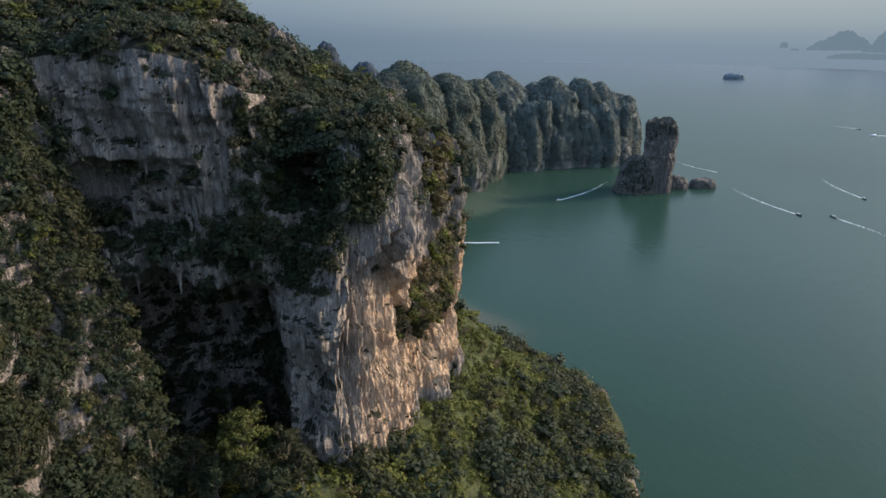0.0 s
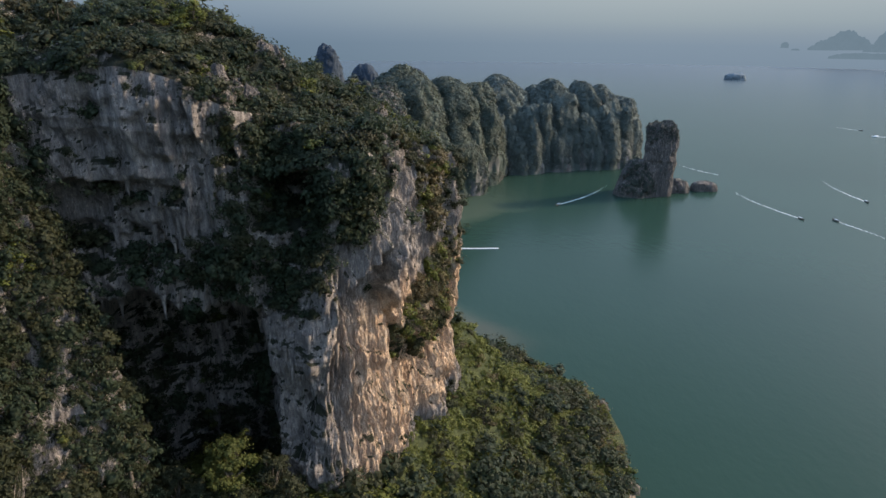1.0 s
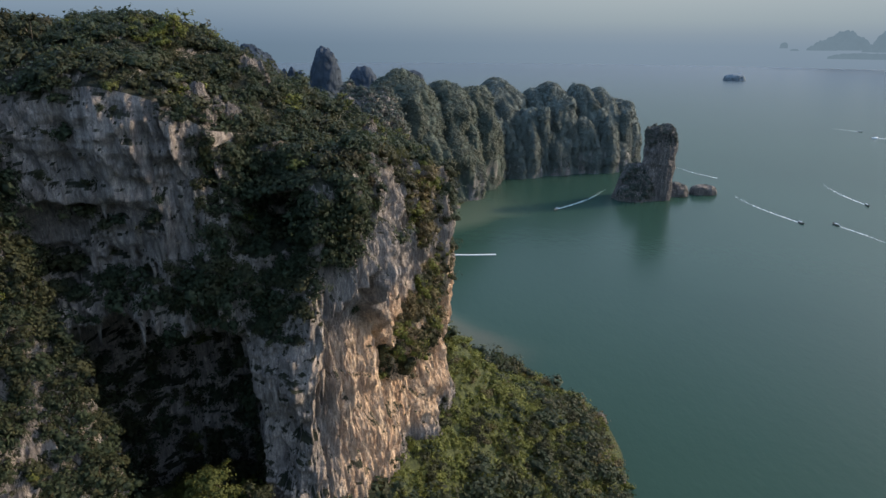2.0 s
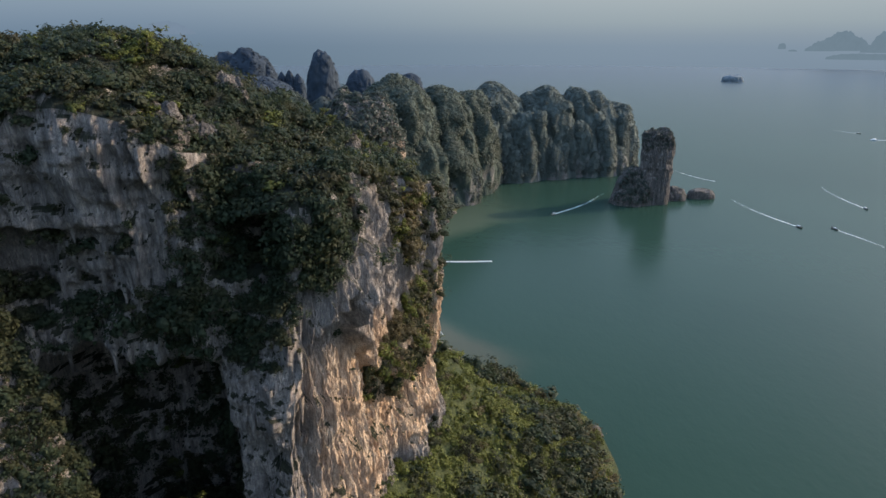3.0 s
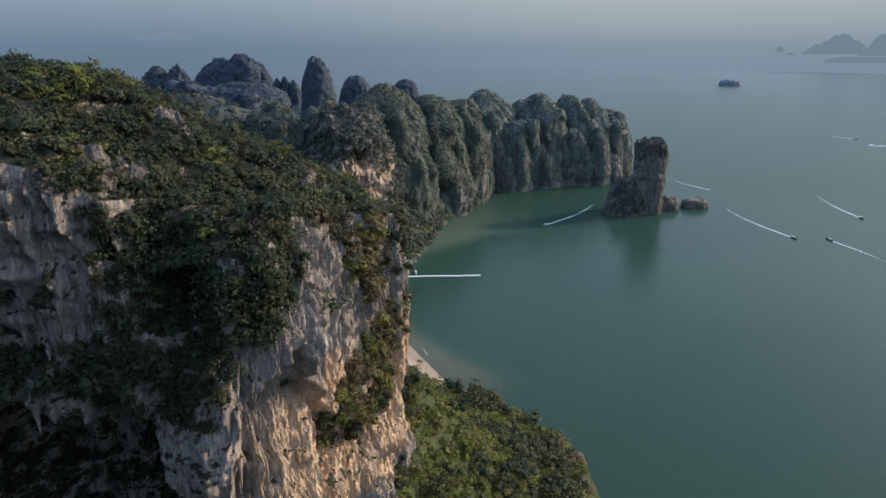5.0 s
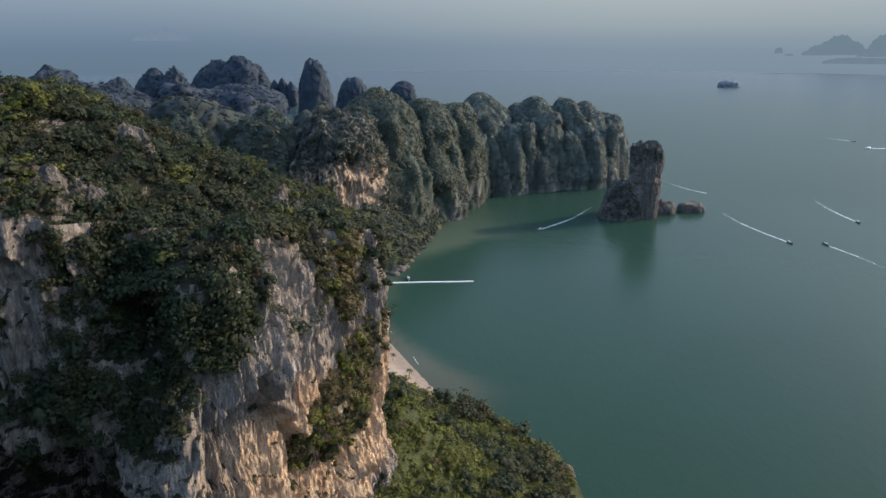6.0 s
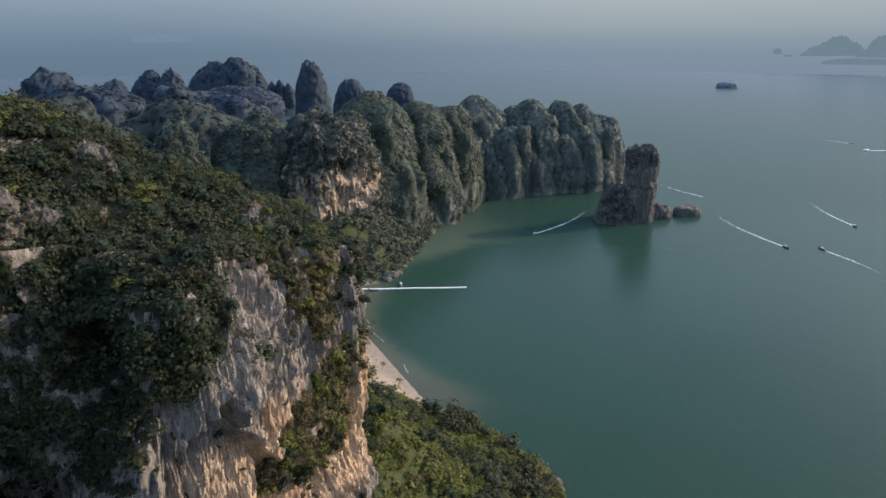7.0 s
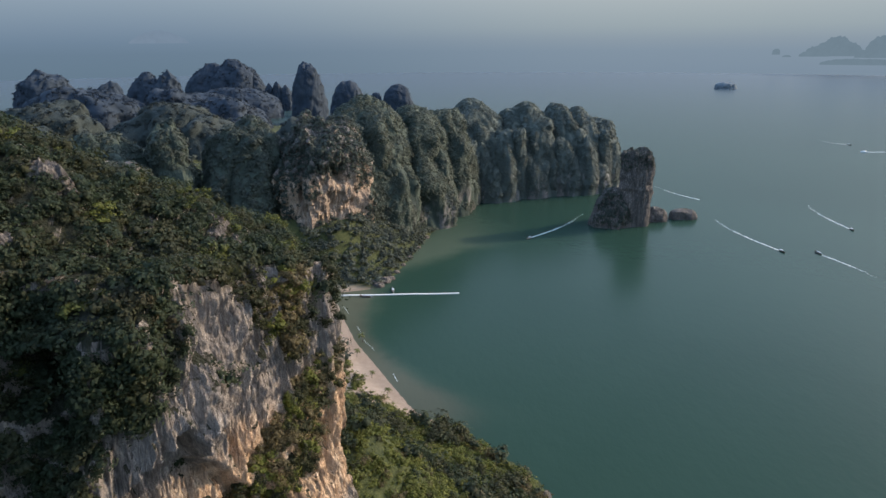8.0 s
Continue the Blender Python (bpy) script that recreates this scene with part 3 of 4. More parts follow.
shape = push + wall * ((0.75 + 0.6 * smooth(5.6, 6.2, Q)) * crag + (0.45 + 0.3 * smooth(5.8, 6.3, Q)) * grain + (1.3 + 1.1 * shaded) * broken * flute - 0.7 + 2.6 * lump + 0.5 * strata + 0.35 * knob + 0.3 * broken * chip
                       + np.minimum(4.6 - 2.8 * broken, 2.6) * slabs(13, 30, 81, 0.9, 4) + 0.9 * broken * slabs(5, 13, 84, 0.9, 1) + 0.45 * broken * slabs(2.0, 4.5, 87, 0.8, 0) + 0.5 * crack
                       + 0.45 * broken * tufa - 2.6 * broken * pits + 1.6 * ledge) + (1 - wall) * (2.2 * lump + 1.6 * knob)
hummock = (1 - wall) * smooth(3.0, 2.6, S) * (7.5 * fbm(p3 / np.array([22.0, 22, 60]), 3, 61) - 1.6 * smooth(1.05, 1.4, S))
cliff_v = cliff_v + side * shape[..., None] + UP * hummock[..., None]
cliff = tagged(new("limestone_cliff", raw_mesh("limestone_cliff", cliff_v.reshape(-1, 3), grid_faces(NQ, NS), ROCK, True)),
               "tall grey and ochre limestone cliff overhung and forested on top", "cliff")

# where plants cling to it
Zc = cliff_v[..., 2]
spot = fbm(cliff_v / 9.0, 3, 71)
green = np.where(S >= 1.0, 0.95, 0.0)
green = np.where((S >= 0.97) & (S < 1.04) & (spot > 0.36), 0.12, green)
green = np.maximum(green, 0.95 * smooth(0.86, 0.97, S) * ((Q > 5) * (Q < 6.9) + (Q > 8.9) * (Q < 11)))
green = np.maximum(green, smooth(2.9, 2.4, Q + np.where(Zc > 118, 0.0005, 0.006) * (Zc - 118) - 0.15 * smooth(112, 122, Zc)) * np.where(spot > 0.30 + 0.25 * smooth(90, 130, Zc), 0.1, 0.95))
hang_edge = np.interp(Zc, (120, 124, 132, 137, 142, 156), (5.1, 5.6, 6.12, 6.46, 6.85, 6.95)) + 0.10 * spot
green = np.maximum(green, smooth(4.75, 5.0, Q) * smooth(0.06, -0.08, Q - hang_edge) * smooth(117, 124, Zc) * np.where(spot > 0.40, 0.3, 0.97))
green = np.maximum(green, smooth(3.8, 4.4, Q) * smooth(6.0, 5.4, Q) * bell(Zc, 130, 10) * (spot > -0.02) * 0.9)
green = np.maximum(green, smooth(2.9, 3.1, Q) * smooth(5.05, 4.8, Q) * smooth(114, 106, Zc) * (S < 1) * np.where(spot > 0.1, 0.1, 0.5))
strip_edge = np.interp(Zc, (90, 98, 108, 115, 124), (7.75, 7.72, 7.85, 8.2, 8.5))
strip = smooth(-0.03, 0.08, Q - strip_edge) * smooth(8.95, 8.75, Q + 0.03 * (112 - Zc)) * smooth(88, 94, Zc + 5 * spot) * smooth(123, 116, Zc)
green = np.maximum(green, smooth(8.7, 8.95, Q) * smooth(10.6, 10.2, Q) * smooth(128, 133, Zc) * (spot > -0.3) * 0.95)
green = np.maximum(green, smooth(10.3, 10.8, Q) * 0.9)
green = np.maximum(green, (Q > 7.0) * (Q < 10) * (S < 0.9) * (spot > 0.46) * 0.25)
green = np.where((Q < 1.35) & (Zc < 124) & (Zc > 70) & (spot > 0.26) & (S < 1), 0.3, green)
green = np.where((Q < 2.3) & (Zc < 122) & (Zc > 70) & (spot > 0.30) & (S < 1), 0.15, green)
scrub_edge = np.interp(Zc, (122, 143, 156), (8.3, 7.88, 7.45))
scrub = smooth(0, 0.1, Q - scrub_edge) * smooth(8.6, 8.4, Q) * smooth(120, 128, Zc) * (S < 1) * (spot > -0.22)
green = np.maximum(green, smooth(0.35, 0.55, grid_normals(cliff_v)[..., 2]) * (S < 1) * (Zc > 118) * (Q < 6.3) * 0.95)
OUTCROPS = ((-44.5, 177, 173, 6.5, 10), (-52, 153, 170, 7.0, 8), (-47, 158, 169, 5.0, 6), (-17, 193, 156, 6.5, 8), (-21.5, 198, 158, 7.5, 9), (-14, 189, 150, 8.0, 10), (-66, 166, 178, 4.0, 5), (-60, 190, 178, 3.5, 4))
for x, y, z, w_, h in OUTCROPS:
    gap = np.hypot(cliff_v[..., 0] - x, cliff_v[..., 1] - y)
    green = green * smooth(0.15 * w_, 0.34 * w_, gap)
green[(Q < 0.3) | (Q > 11.6)] = 0
green = green * np.where((S > 2.4) & (Q > 3), 0.6, 1)
cliff_n = grid_normals(cliff_v)
seen = np.maximum(np.einsum('ijk,ijk->ij', cliff_n, np.array([20.0, 20, 190]) - cliff_v), np.einsum('ijk,ijk->ij', cliff_n, np.array([10.0, 50, 235]) - cliff_v)) > -25
green = green * np.where(seen, 1, 0.12)
pts, nrm = strew(cliff_v, green, 0.155, 3)
strip_pts, strip_nrm = strew(cliff_v, np.maximum(strip, 0.9 * scrub) * (Q > 7.4), 0.21, 7)
dry_pts, dry_nrm = strew(cliff_v, ((Q > 0.3) & (Q < 1.4) & (Zc < 106) & (S < 1)) * (0.15 + 0.7 * (spot > 0.1)), 0.1, 8)
pts2, nrm2 = strew(cliff_v, np.where(S < 1, green, green * 0.25), 0.09, 4)


def bushes(parent, name, pts, nrm, lo, hi, clumps, mat, seed, sink=0.25, lift=1.0, label="", flatten=0.85):
    r = np.random.default_rng(seed)
    rad = r.uniform(lo, hi, len(pts)) * r.choice((0.55, 0.8, 1.0, 1.3), len(pts))
    grow = UP * lift + nrm * 0.8 + r.normal(size=pts.shape) * 0.18
    v, f = canopy(pts + nrm * (rad * sink)[:, None], rad, grow, clumps, seed, flatten)
    ob = child(name, raw_mesh(name, v, f, mat), parent, label) if parent else new(name, raw_mesh(name, v, f, mat))
    return tagged(ob, label, kind="stuff")


def mixed(parent, name, pts, nrm, lo, hi, clumps, kinds, seed, sink, lift, category=""):
    """Foliage of several kinds, growing in drifts: kinds are rows of share, material, label."""
    r = np.random.default_rng(seed)
    tone = fbm(pts / 13.0, 3, seed) * 0.75 + r.normal(size=len(pts)) * 0.28
    order = np.argsort(np.argsort(tone)) / max(len(tone), 1)
    low = 0
    for k, (share, mat, label) in enumerate(kinds):
        m = (order >= low) & (order < low + share)
        low += share
        ob = bushes(parent, name, pts[m], nrm[m], lo, hi, clumps, mat, seed + 50 * k, sink, lift, label)
        if category:
            tagged(ob, category=category)


mixed(cliff, "foliage", pts, nrm, 1.7, 3.3, CLUMPS_FINE, ((0.64, LEAF_DEEP, "deep green trees on the rock"), (0.345, LEAF, "olive green trees and scrub on the rock"), (0.015, LEAF_TREE, "yellow-green shrubs on the rock")), 5, 0.25, 1.0)
mixed(cliff, "foliage", strip_pts, strip_nrm, 1.5, 3.0, CLUMPS_FINE, ((0.48, LEAF, "olive trees on the ledge of the face"), (0.24, LEAF_SUN, "yellow-green trees on the ledge of the face"), (0.28, LEAF_DRY, "dry brown scrub on the ledge of the face")), 9, 0.25, 1.2)
bushes(cliff, "foliage", dry_pts, dry_nrm, 1.2, 2.4, CLUMPS_TALUS, LEAF_DRY, 8, 0.3, label="dry brown scrub low on the rock")
bushes(cliff, "undergrowth", pts2, nrm2, 0.8, 1.5, CLUMPS_MID, LEAF, 6, 0.3, label="low olive scrub and creepers on the rock")

# ---- forest on the ground ----
X, Y = land_grid[..., 0], land_grid[..., 1]
ZG = land_grid[..., 2]
off = along(SHORE, Y) - X
sand_strip = (Y > 352) & (Y < 562) & (off < 21 + 4 * fbm(land_grid / 12, 2, 8))
cove = (Y > 206) & (Y < 237) & (off < 3.5)
grows = (ZG > 0.9) & ~sand_strip & ~cove & (off > 1.5) & (Y > 40)
near_part = (Y < 420) & (X > -75) & ~((Y > 160) & (Y < 285) & (X < along(FOOT, Y) - 18) & ~((Y < 192) & (X > -74) & (X < -26)))
pts, nrm = strew(land_grid, (grows & near_part) * 0.95, 0.092, 13)
edge = (along(SHORE, pts[:, 1]) - pts[:, 0]) < 16
rim_pts, rim_nrm = pts[edge & (pts[:, 1] > 240)], nrm[edge & (pts[:, 1] > 240)]
keep = ~(edge & (pts[:, 1] > 240))
mixed(None, "talus_forest", pts[keep], nrm[keep], 1.5, 3.0, CLUMPS_TALUS, ((0.10, LEAF, "deep green forest trees on the talus slope"), (0.82, LEAF_SUN, "bright green forest trees on the talus slope"), (0.08, LEAF_DRY, "brownish forest trees on the talus slope")), 14, 0.25, 1.5, "forest")
# taller dark round crowns, standing in drifts
tall_pts, tall_nrm = strew(land_grid, grows & near_part & (Y < 345) & (off > 6), 0.042, 43)
keep = np.random.default_rng(5).random(len(tall_pts)) < 0.10 + 0.9 * smooth(-0.06, 0.16, fbm(tall_pts / 26.0, 3, 44))
tall_pts, tall_nrm = tall_pts[keep], tall_nrm[keep]
mixed(None, "talus_forest", tall_pts + UP * 3.0, tall_nrm, 3.4, 5.4, CLUMPS_TALUS, ((0.6, LEAF_DEEP, "dark round tree crowns standing out of the talus forest"), (0.4, LEAF, "olive round tree crowns standing out of the talus forest")), 45, 0.2, 2.0, "forest")
mixed(None, "shore_trees", rim_pts, rim_nrm, 2.0, 3.8, CLUMPS_TALUS, ((0.45, LEAF_SUN, "green trees along the shore of the point"), (0.55, LEAF_DRY, "dry brownish trees along the shore of the point")), 24, 0.25, 1.5, "forest")
pts, nrm = strew(land_grid, (grows & near_part) * 0.95, 0.06, 15)
forest = bushes(None, "undergrowth", pts, nrm, 1.3, 2.2, CLUMPS_FAR, LEAF_SUN, 16, 0.3, 1.5, "low green undergrowth between the trees of the slope")
tagged(forest, category="undergrowth")
back_part = ~((Y < 420) & (X > -75)) & (Y > 250) & (X > -560) & (Y < 950)
shore_side = (X > -150) & (Y > 380) & (off < 80)
pts, nrm = strew(land_grid, grows & back_part & shore_side, 0.042, 17)
mixed(None, "shore_forest", pts, nrm, 2.6, 5.2, CLUMPS_MID, ((0.6, LEAF_HILL, "dark green forest behind the beach and along the shore"), (0.4, LEAF_WALL, "olive green forest behind the beach and along the shore")), 18, 0.4, 2.0, "forest")
pts, nrm = strew(land_grid, grows & back_part & ~shore_side, 0.005, 21)
forest = bushes(None, "inland_forest", pts, nrm, 4.5, 7.0, CLUMPS_FAR, LEAF_HILL, 22, 0.35, 1.5, "dark green forest on the low land between the hills")
tagged(forest, category="forest")

behind = (Y < 42) & (Y > -150) & (X > -420) & (off > 3)
pts, nrm = strew(land_grid, behind * np.where(X > -70, 0.95, 0.2), 0.055, 19)
forest = bushes(None, "shore_forest", pts, nrm, 2.0, 3.8, CLUMPS_MID, LEAF_SUN, 20, 0.3, 1.5, "green forest on the slope below the cliffs")
tagged(forest, category="forest")


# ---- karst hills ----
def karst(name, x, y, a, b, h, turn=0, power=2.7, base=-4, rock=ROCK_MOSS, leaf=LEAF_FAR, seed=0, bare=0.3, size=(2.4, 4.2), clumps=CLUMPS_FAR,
          density=0.078, n=(140, 66), label="", category="karst hill", flute=1.0, rough=1.0, bare_side=None, bare_z=(10, 40), chips=1.0, lobes=1.0, spread=48, crag=0.0, sink=0.03, facets=True):
    """A steep limestone hill with fluted sides, a rounded top and a coat of forest."""
    ang = np.linspace(0, 2 * np.pi, n[0], endpoint=False)[:, None]
    psi = np.linspace(0, np.pi / 2, n[1])[None]
    r = np.cos(psi) ** (2 / power)
    z = base + (h - base) * np.sin(psi) ** (2 / power)
    ca, sa = np.cos(ang), np.sin(ang)
    sq = (np.abs(ca) ** 2.6 + np.abs(sa) ** 2.6) ** (-1 / 2.6)
    V = np.stack([a * r * ca * sq, b * r * sa * sq, z + 0 * ang], -1)
    m = min(a, b)
    tall = h - base
    o = seed * 17.3
    lobe = max(0.55 * m, 16.0)
    d = np.stack([ca + 0 * psi, sa + 0 * psi, 0 * ca + 0 * psi], -1)
    p = V + o
    k = 0.20 * m * fbm(p / np.array([m * 0.9, m * 0.9, tall * 1.1]), 3, seed) + lobes * 0.62 * m * (np.abs(fbm(p / np.array([lobe, lobe, lobe * 2.2]), 2, seed + 3)) - 0.16) - flute * 0.12 * m * np.abs(fbm(p / np.array([m * 0.3, m * 0.3, tall * 0.8]), 3, seed + 4)) + 0.05 * m
    k = k + 0.035 * rough * tall * fbm(p / (0.13 * tall), 3, seed + 5) + 0.018 * chips * tall * vnoise(np.floor(p / np.array([5.0, 5.0, 9.0])) + 0.5, seed + 6)
    if crag:
        k = k + crag * (0.75 - 2.4 * np.abs(fbm(p / np.array([4.5, 4.5, 11.0]), 4, seed + 7)))
    V = V + d * (k * np.clip(r * 1.6, 0, 1))[..., None]
    V[..., 2] += 0.10 * rough * tall * fbm(p / np.array([m * 0.5, m * 0.5, 200.0]), 3, seed + 9) * smooth(0.2, 0.9, (z - base) / (h - base) + 0 * ang)
    c, s_ = math.cos(radians(turn)), math.sin(radians(turn))
    V = np.stack([x + V[..., 0] * c - V[..., 1] * s_, y + V[..., 0] * s_ + V[..., 1] * c, V[..., 2]], -1)
    ob = tagged(new(name, raw_mesh(name, V.reshape(-1, 3), grid_faces(*n, True), rock, facets)), label, category)
    if leaf is not None:
        zz = V[..., 2]
        spots = fbm(V / (0.16 * tall + 4), 3, seed + 20)
        steep = smooth(0.95, 0.3, grid_normals(V, True)[..., 2] + 0 * zz)
        g = np.where(spots > 0.66 - bare * steep, 0.08, 1.0) * smooth(1.5, 5, zz)
        if bare_side is not None:
            A = np.degrees(ang) + 0 * zz + turn
            away = np.abs((A - bare_side + 180) % 360 - 180)
            hit = smooth(spread + 18, spread - 4, away + 25 * spots) * smooth(bare_z[0] - 6, bare_z[0] + 4, zz + 8 * spots) * smooth(bare_z[1] + 10, bare_z[1] - 6, zz + 14 * spots)
            g = g * (1 - hit * (spots > -0.05))
        facing = grid_normals(V, True) @ np.array([0.35, -0.9, 0.3]) > 0.14
        P, N = strew(V, g * facing, density, seed + 30, True)
        bushes(ob, "foliage", P, N, size[0], size[1], clumps, leaf, seed + 31, sink, 0.55, flatten=0.56)
    return ob


HILL = "forested limestone karst hill with bare pale rock near its foot"
# an unseen hill behind the camera, added to cut sky light on the cliff
karst("karst_hill", -140, -70, 70, 110, 175, 0, seed=13, leaf=LEAF_DEEP, rock=ROCK_HILL, label="unseen forested karst hill added to block sky light", density=0.012, size=(4.0, 6.5), lobes=0.5, n=(100, 50))
# hills behind the beach
karst("karst_hill", -82, 652, 45, 46, 139, -38, seed=1, chips=2.6, rough=1.6, leaf=LEAF_HILL, label="steep forested karst hill with a broken ochre rock face", bare_side=-48, bare_z=(30, 92), spread=60, rock=ROCK_FRESH, size=(2.6, 4.2), density=0.13, bare=-0.3, n=(280, 130), lobes=0.7, crag=3.2)
karst("karst_hill", -146, 640, 44, 48, 134, 0, seed=2, density=0.10, leaf=LEAF_HILL, rock=ROCK_HILL, label=HILL, bare=0.2, bare_side=-25, bare_z=(40, 100), spread=14)
karst("karst_hill", -203, 606, 24, 34, 142, 10, seed=3, density=0.10, leaf=LEAF_HILL, rock=ROCK_HILL, label=HILL, bare=0.25, power=2.2, bare_side=-50, bare_z=(88, 104), spread=30)
karst("karst_hill", -262, 600, 44, 46, 126, 10, seed=4, leaf=LEAF_HILL, rock=ROCK_HILL, label=HILL, bare=0.3, bare_side=-60, bare_z=(60, 90))
karst("karst_hill", -226, 560, 26, 30, 112, 0, seed=14, leaf=LEAF_HILL, rock=ROCK_FRESH, label="low forested karst hill with a small pale rock face", bare=-0.1, bare_side=-50, bare_z=(76, 98), spread=34, density=0.16, size=(2.2, 3.8), crag=2.0)
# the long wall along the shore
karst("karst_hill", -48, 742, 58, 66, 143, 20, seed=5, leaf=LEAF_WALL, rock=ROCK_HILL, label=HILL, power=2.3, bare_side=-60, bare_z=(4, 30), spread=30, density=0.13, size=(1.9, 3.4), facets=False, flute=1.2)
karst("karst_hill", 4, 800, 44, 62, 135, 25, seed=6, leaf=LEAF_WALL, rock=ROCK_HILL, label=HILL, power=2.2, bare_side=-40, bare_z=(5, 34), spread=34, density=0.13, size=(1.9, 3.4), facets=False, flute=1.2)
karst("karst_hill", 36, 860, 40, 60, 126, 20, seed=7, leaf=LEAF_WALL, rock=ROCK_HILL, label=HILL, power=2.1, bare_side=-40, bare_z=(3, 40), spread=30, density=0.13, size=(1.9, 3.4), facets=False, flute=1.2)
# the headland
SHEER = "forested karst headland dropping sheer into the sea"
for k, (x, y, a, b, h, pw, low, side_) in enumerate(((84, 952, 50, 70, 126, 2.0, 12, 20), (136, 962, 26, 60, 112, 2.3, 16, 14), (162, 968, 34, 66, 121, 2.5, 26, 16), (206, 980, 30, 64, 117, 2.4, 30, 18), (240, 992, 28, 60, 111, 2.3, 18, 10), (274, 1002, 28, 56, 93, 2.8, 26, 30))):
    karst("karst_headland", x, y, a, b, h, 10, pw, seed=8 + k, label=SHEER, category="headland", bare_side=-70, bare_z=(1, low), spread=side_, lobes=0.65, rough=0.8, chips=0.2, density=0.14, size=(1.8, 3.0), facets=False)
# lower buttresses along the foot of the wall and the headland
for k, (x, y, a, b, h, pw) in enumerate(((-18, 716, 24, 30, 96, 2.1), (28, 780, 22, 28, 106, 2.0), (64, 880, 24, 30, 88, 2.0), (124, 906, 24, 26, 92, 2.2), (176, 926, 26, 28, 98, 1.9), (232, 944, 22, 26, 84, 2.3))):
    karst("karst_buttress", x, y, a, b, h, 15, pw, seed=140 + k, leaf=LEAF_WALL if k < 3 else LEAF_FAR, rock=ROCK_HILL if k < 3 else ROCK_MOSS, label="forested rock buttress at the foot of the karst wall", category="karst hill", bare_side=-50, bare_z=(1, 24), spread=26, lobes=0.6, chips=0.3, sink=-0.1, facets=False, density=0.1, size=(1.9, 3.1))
# rounded lobes crowding the front of the headland
r = np.random.default_rng(23)
for k in range(20):
    u = (k + r.uniform(0.1, 0.9)) / 20
    x, y = 62 + 214 * u, 880 + 64 * u + r.uniform(-6, 8)
    w = r.uniform(11, 19)
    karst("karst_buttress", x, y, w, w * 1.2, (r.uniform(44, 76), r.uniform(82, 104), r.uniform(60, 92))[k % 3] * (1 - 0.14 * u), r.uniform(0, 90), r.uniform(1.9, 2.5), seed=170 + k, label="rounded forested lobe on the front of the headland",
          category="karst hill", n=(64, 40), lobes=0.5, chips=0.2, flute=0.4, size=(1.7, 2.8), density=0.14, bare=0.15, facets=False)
# hills inland
for k, (x, y, a, b, h) in enumerate(((-340, 640, 60, 70, 122), (-430, 790, 80, 80, 134), (-240, 780, 70, 70, 118), (-330, 930, 90, 80, 128), (-130, 840, 60, 60, 112),
                                     (-540, 1080, 110, 90, 136), (-300, 1080, 80, 80, 118), (-650, 900, 110, 90, 144), (-420, 600, 60, 60, 128), (-500, 950, 60, 60, 132), (-760, 1050, 90, 80, 146), (-410, 1150, 80, 70, 130))):
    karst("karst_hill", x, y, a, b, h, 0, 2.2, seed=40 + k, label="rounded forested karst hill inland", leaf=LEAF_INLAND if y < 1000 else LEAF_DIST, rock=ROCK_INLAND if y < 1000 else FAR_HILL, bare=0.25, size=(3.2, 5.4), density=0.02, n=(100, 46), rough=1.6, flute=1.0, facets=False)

# ---- the rock pillar in the bay ----
pillar = karst("rock_pillar", 263, 764, 17.5, 16, 86, 0, 4.6, seed=60, label="tall bare limestone sea stack with scrub on its top", category="sea stack", rock=ROCK_STACK, leaf=None, n=(160, 120), flute=1.2, lobes=0.35, crag=1.1)
karst("sea_rock", 238, 764, 24, 22, 45, 0, 1.75, seed=61, label="low forested rock joined to the sea stack", category="rock", size=(1.8, 3.0), density=0.2, bare=0.15, rock=ROCK_STACK, leaf=LEAF_HILL, lobes=0.9, chips=1.2, crag=0.8)
karst("sea_rock", 294, 779, 15, 11, 16, 0, 2.2, seed=62, rock=ROCK_STACK, label="low dark rock beside the sea stack", category="rock", size=(1.2, 2.0), density=0.06, bare=0.5, n=(90, 40), leaf=LEAF_HILL)
karst("sea_rock", 331, 786, 17, 10, 11, 0, 3.4, seed=64, rock=ROCK_STACK, label="flat dark rock islet in the bay", category="rock", size=(1.2, 1.9), density=0.04, bare=0.6, n=(90, 40), leaf=LEAF_HILL)
pv = np.array([v.co for v in pillar.data.vertices]).reshape(160, 120, 3)
pg = smooth(62, 72, pv[..., 2]) * 1.0 + 0.10 * (fbm(pv / 9, 3, 5) > 0.15) * (pv[..., 2] > 6)
P, N = strew(pv, pg, 0.34, 64, True)
bushes(pillar, "foliage", P, N, 0.9, 1.5, CLUMPS_MID, LEAF_HILL, 65, 0.0, 1.0)

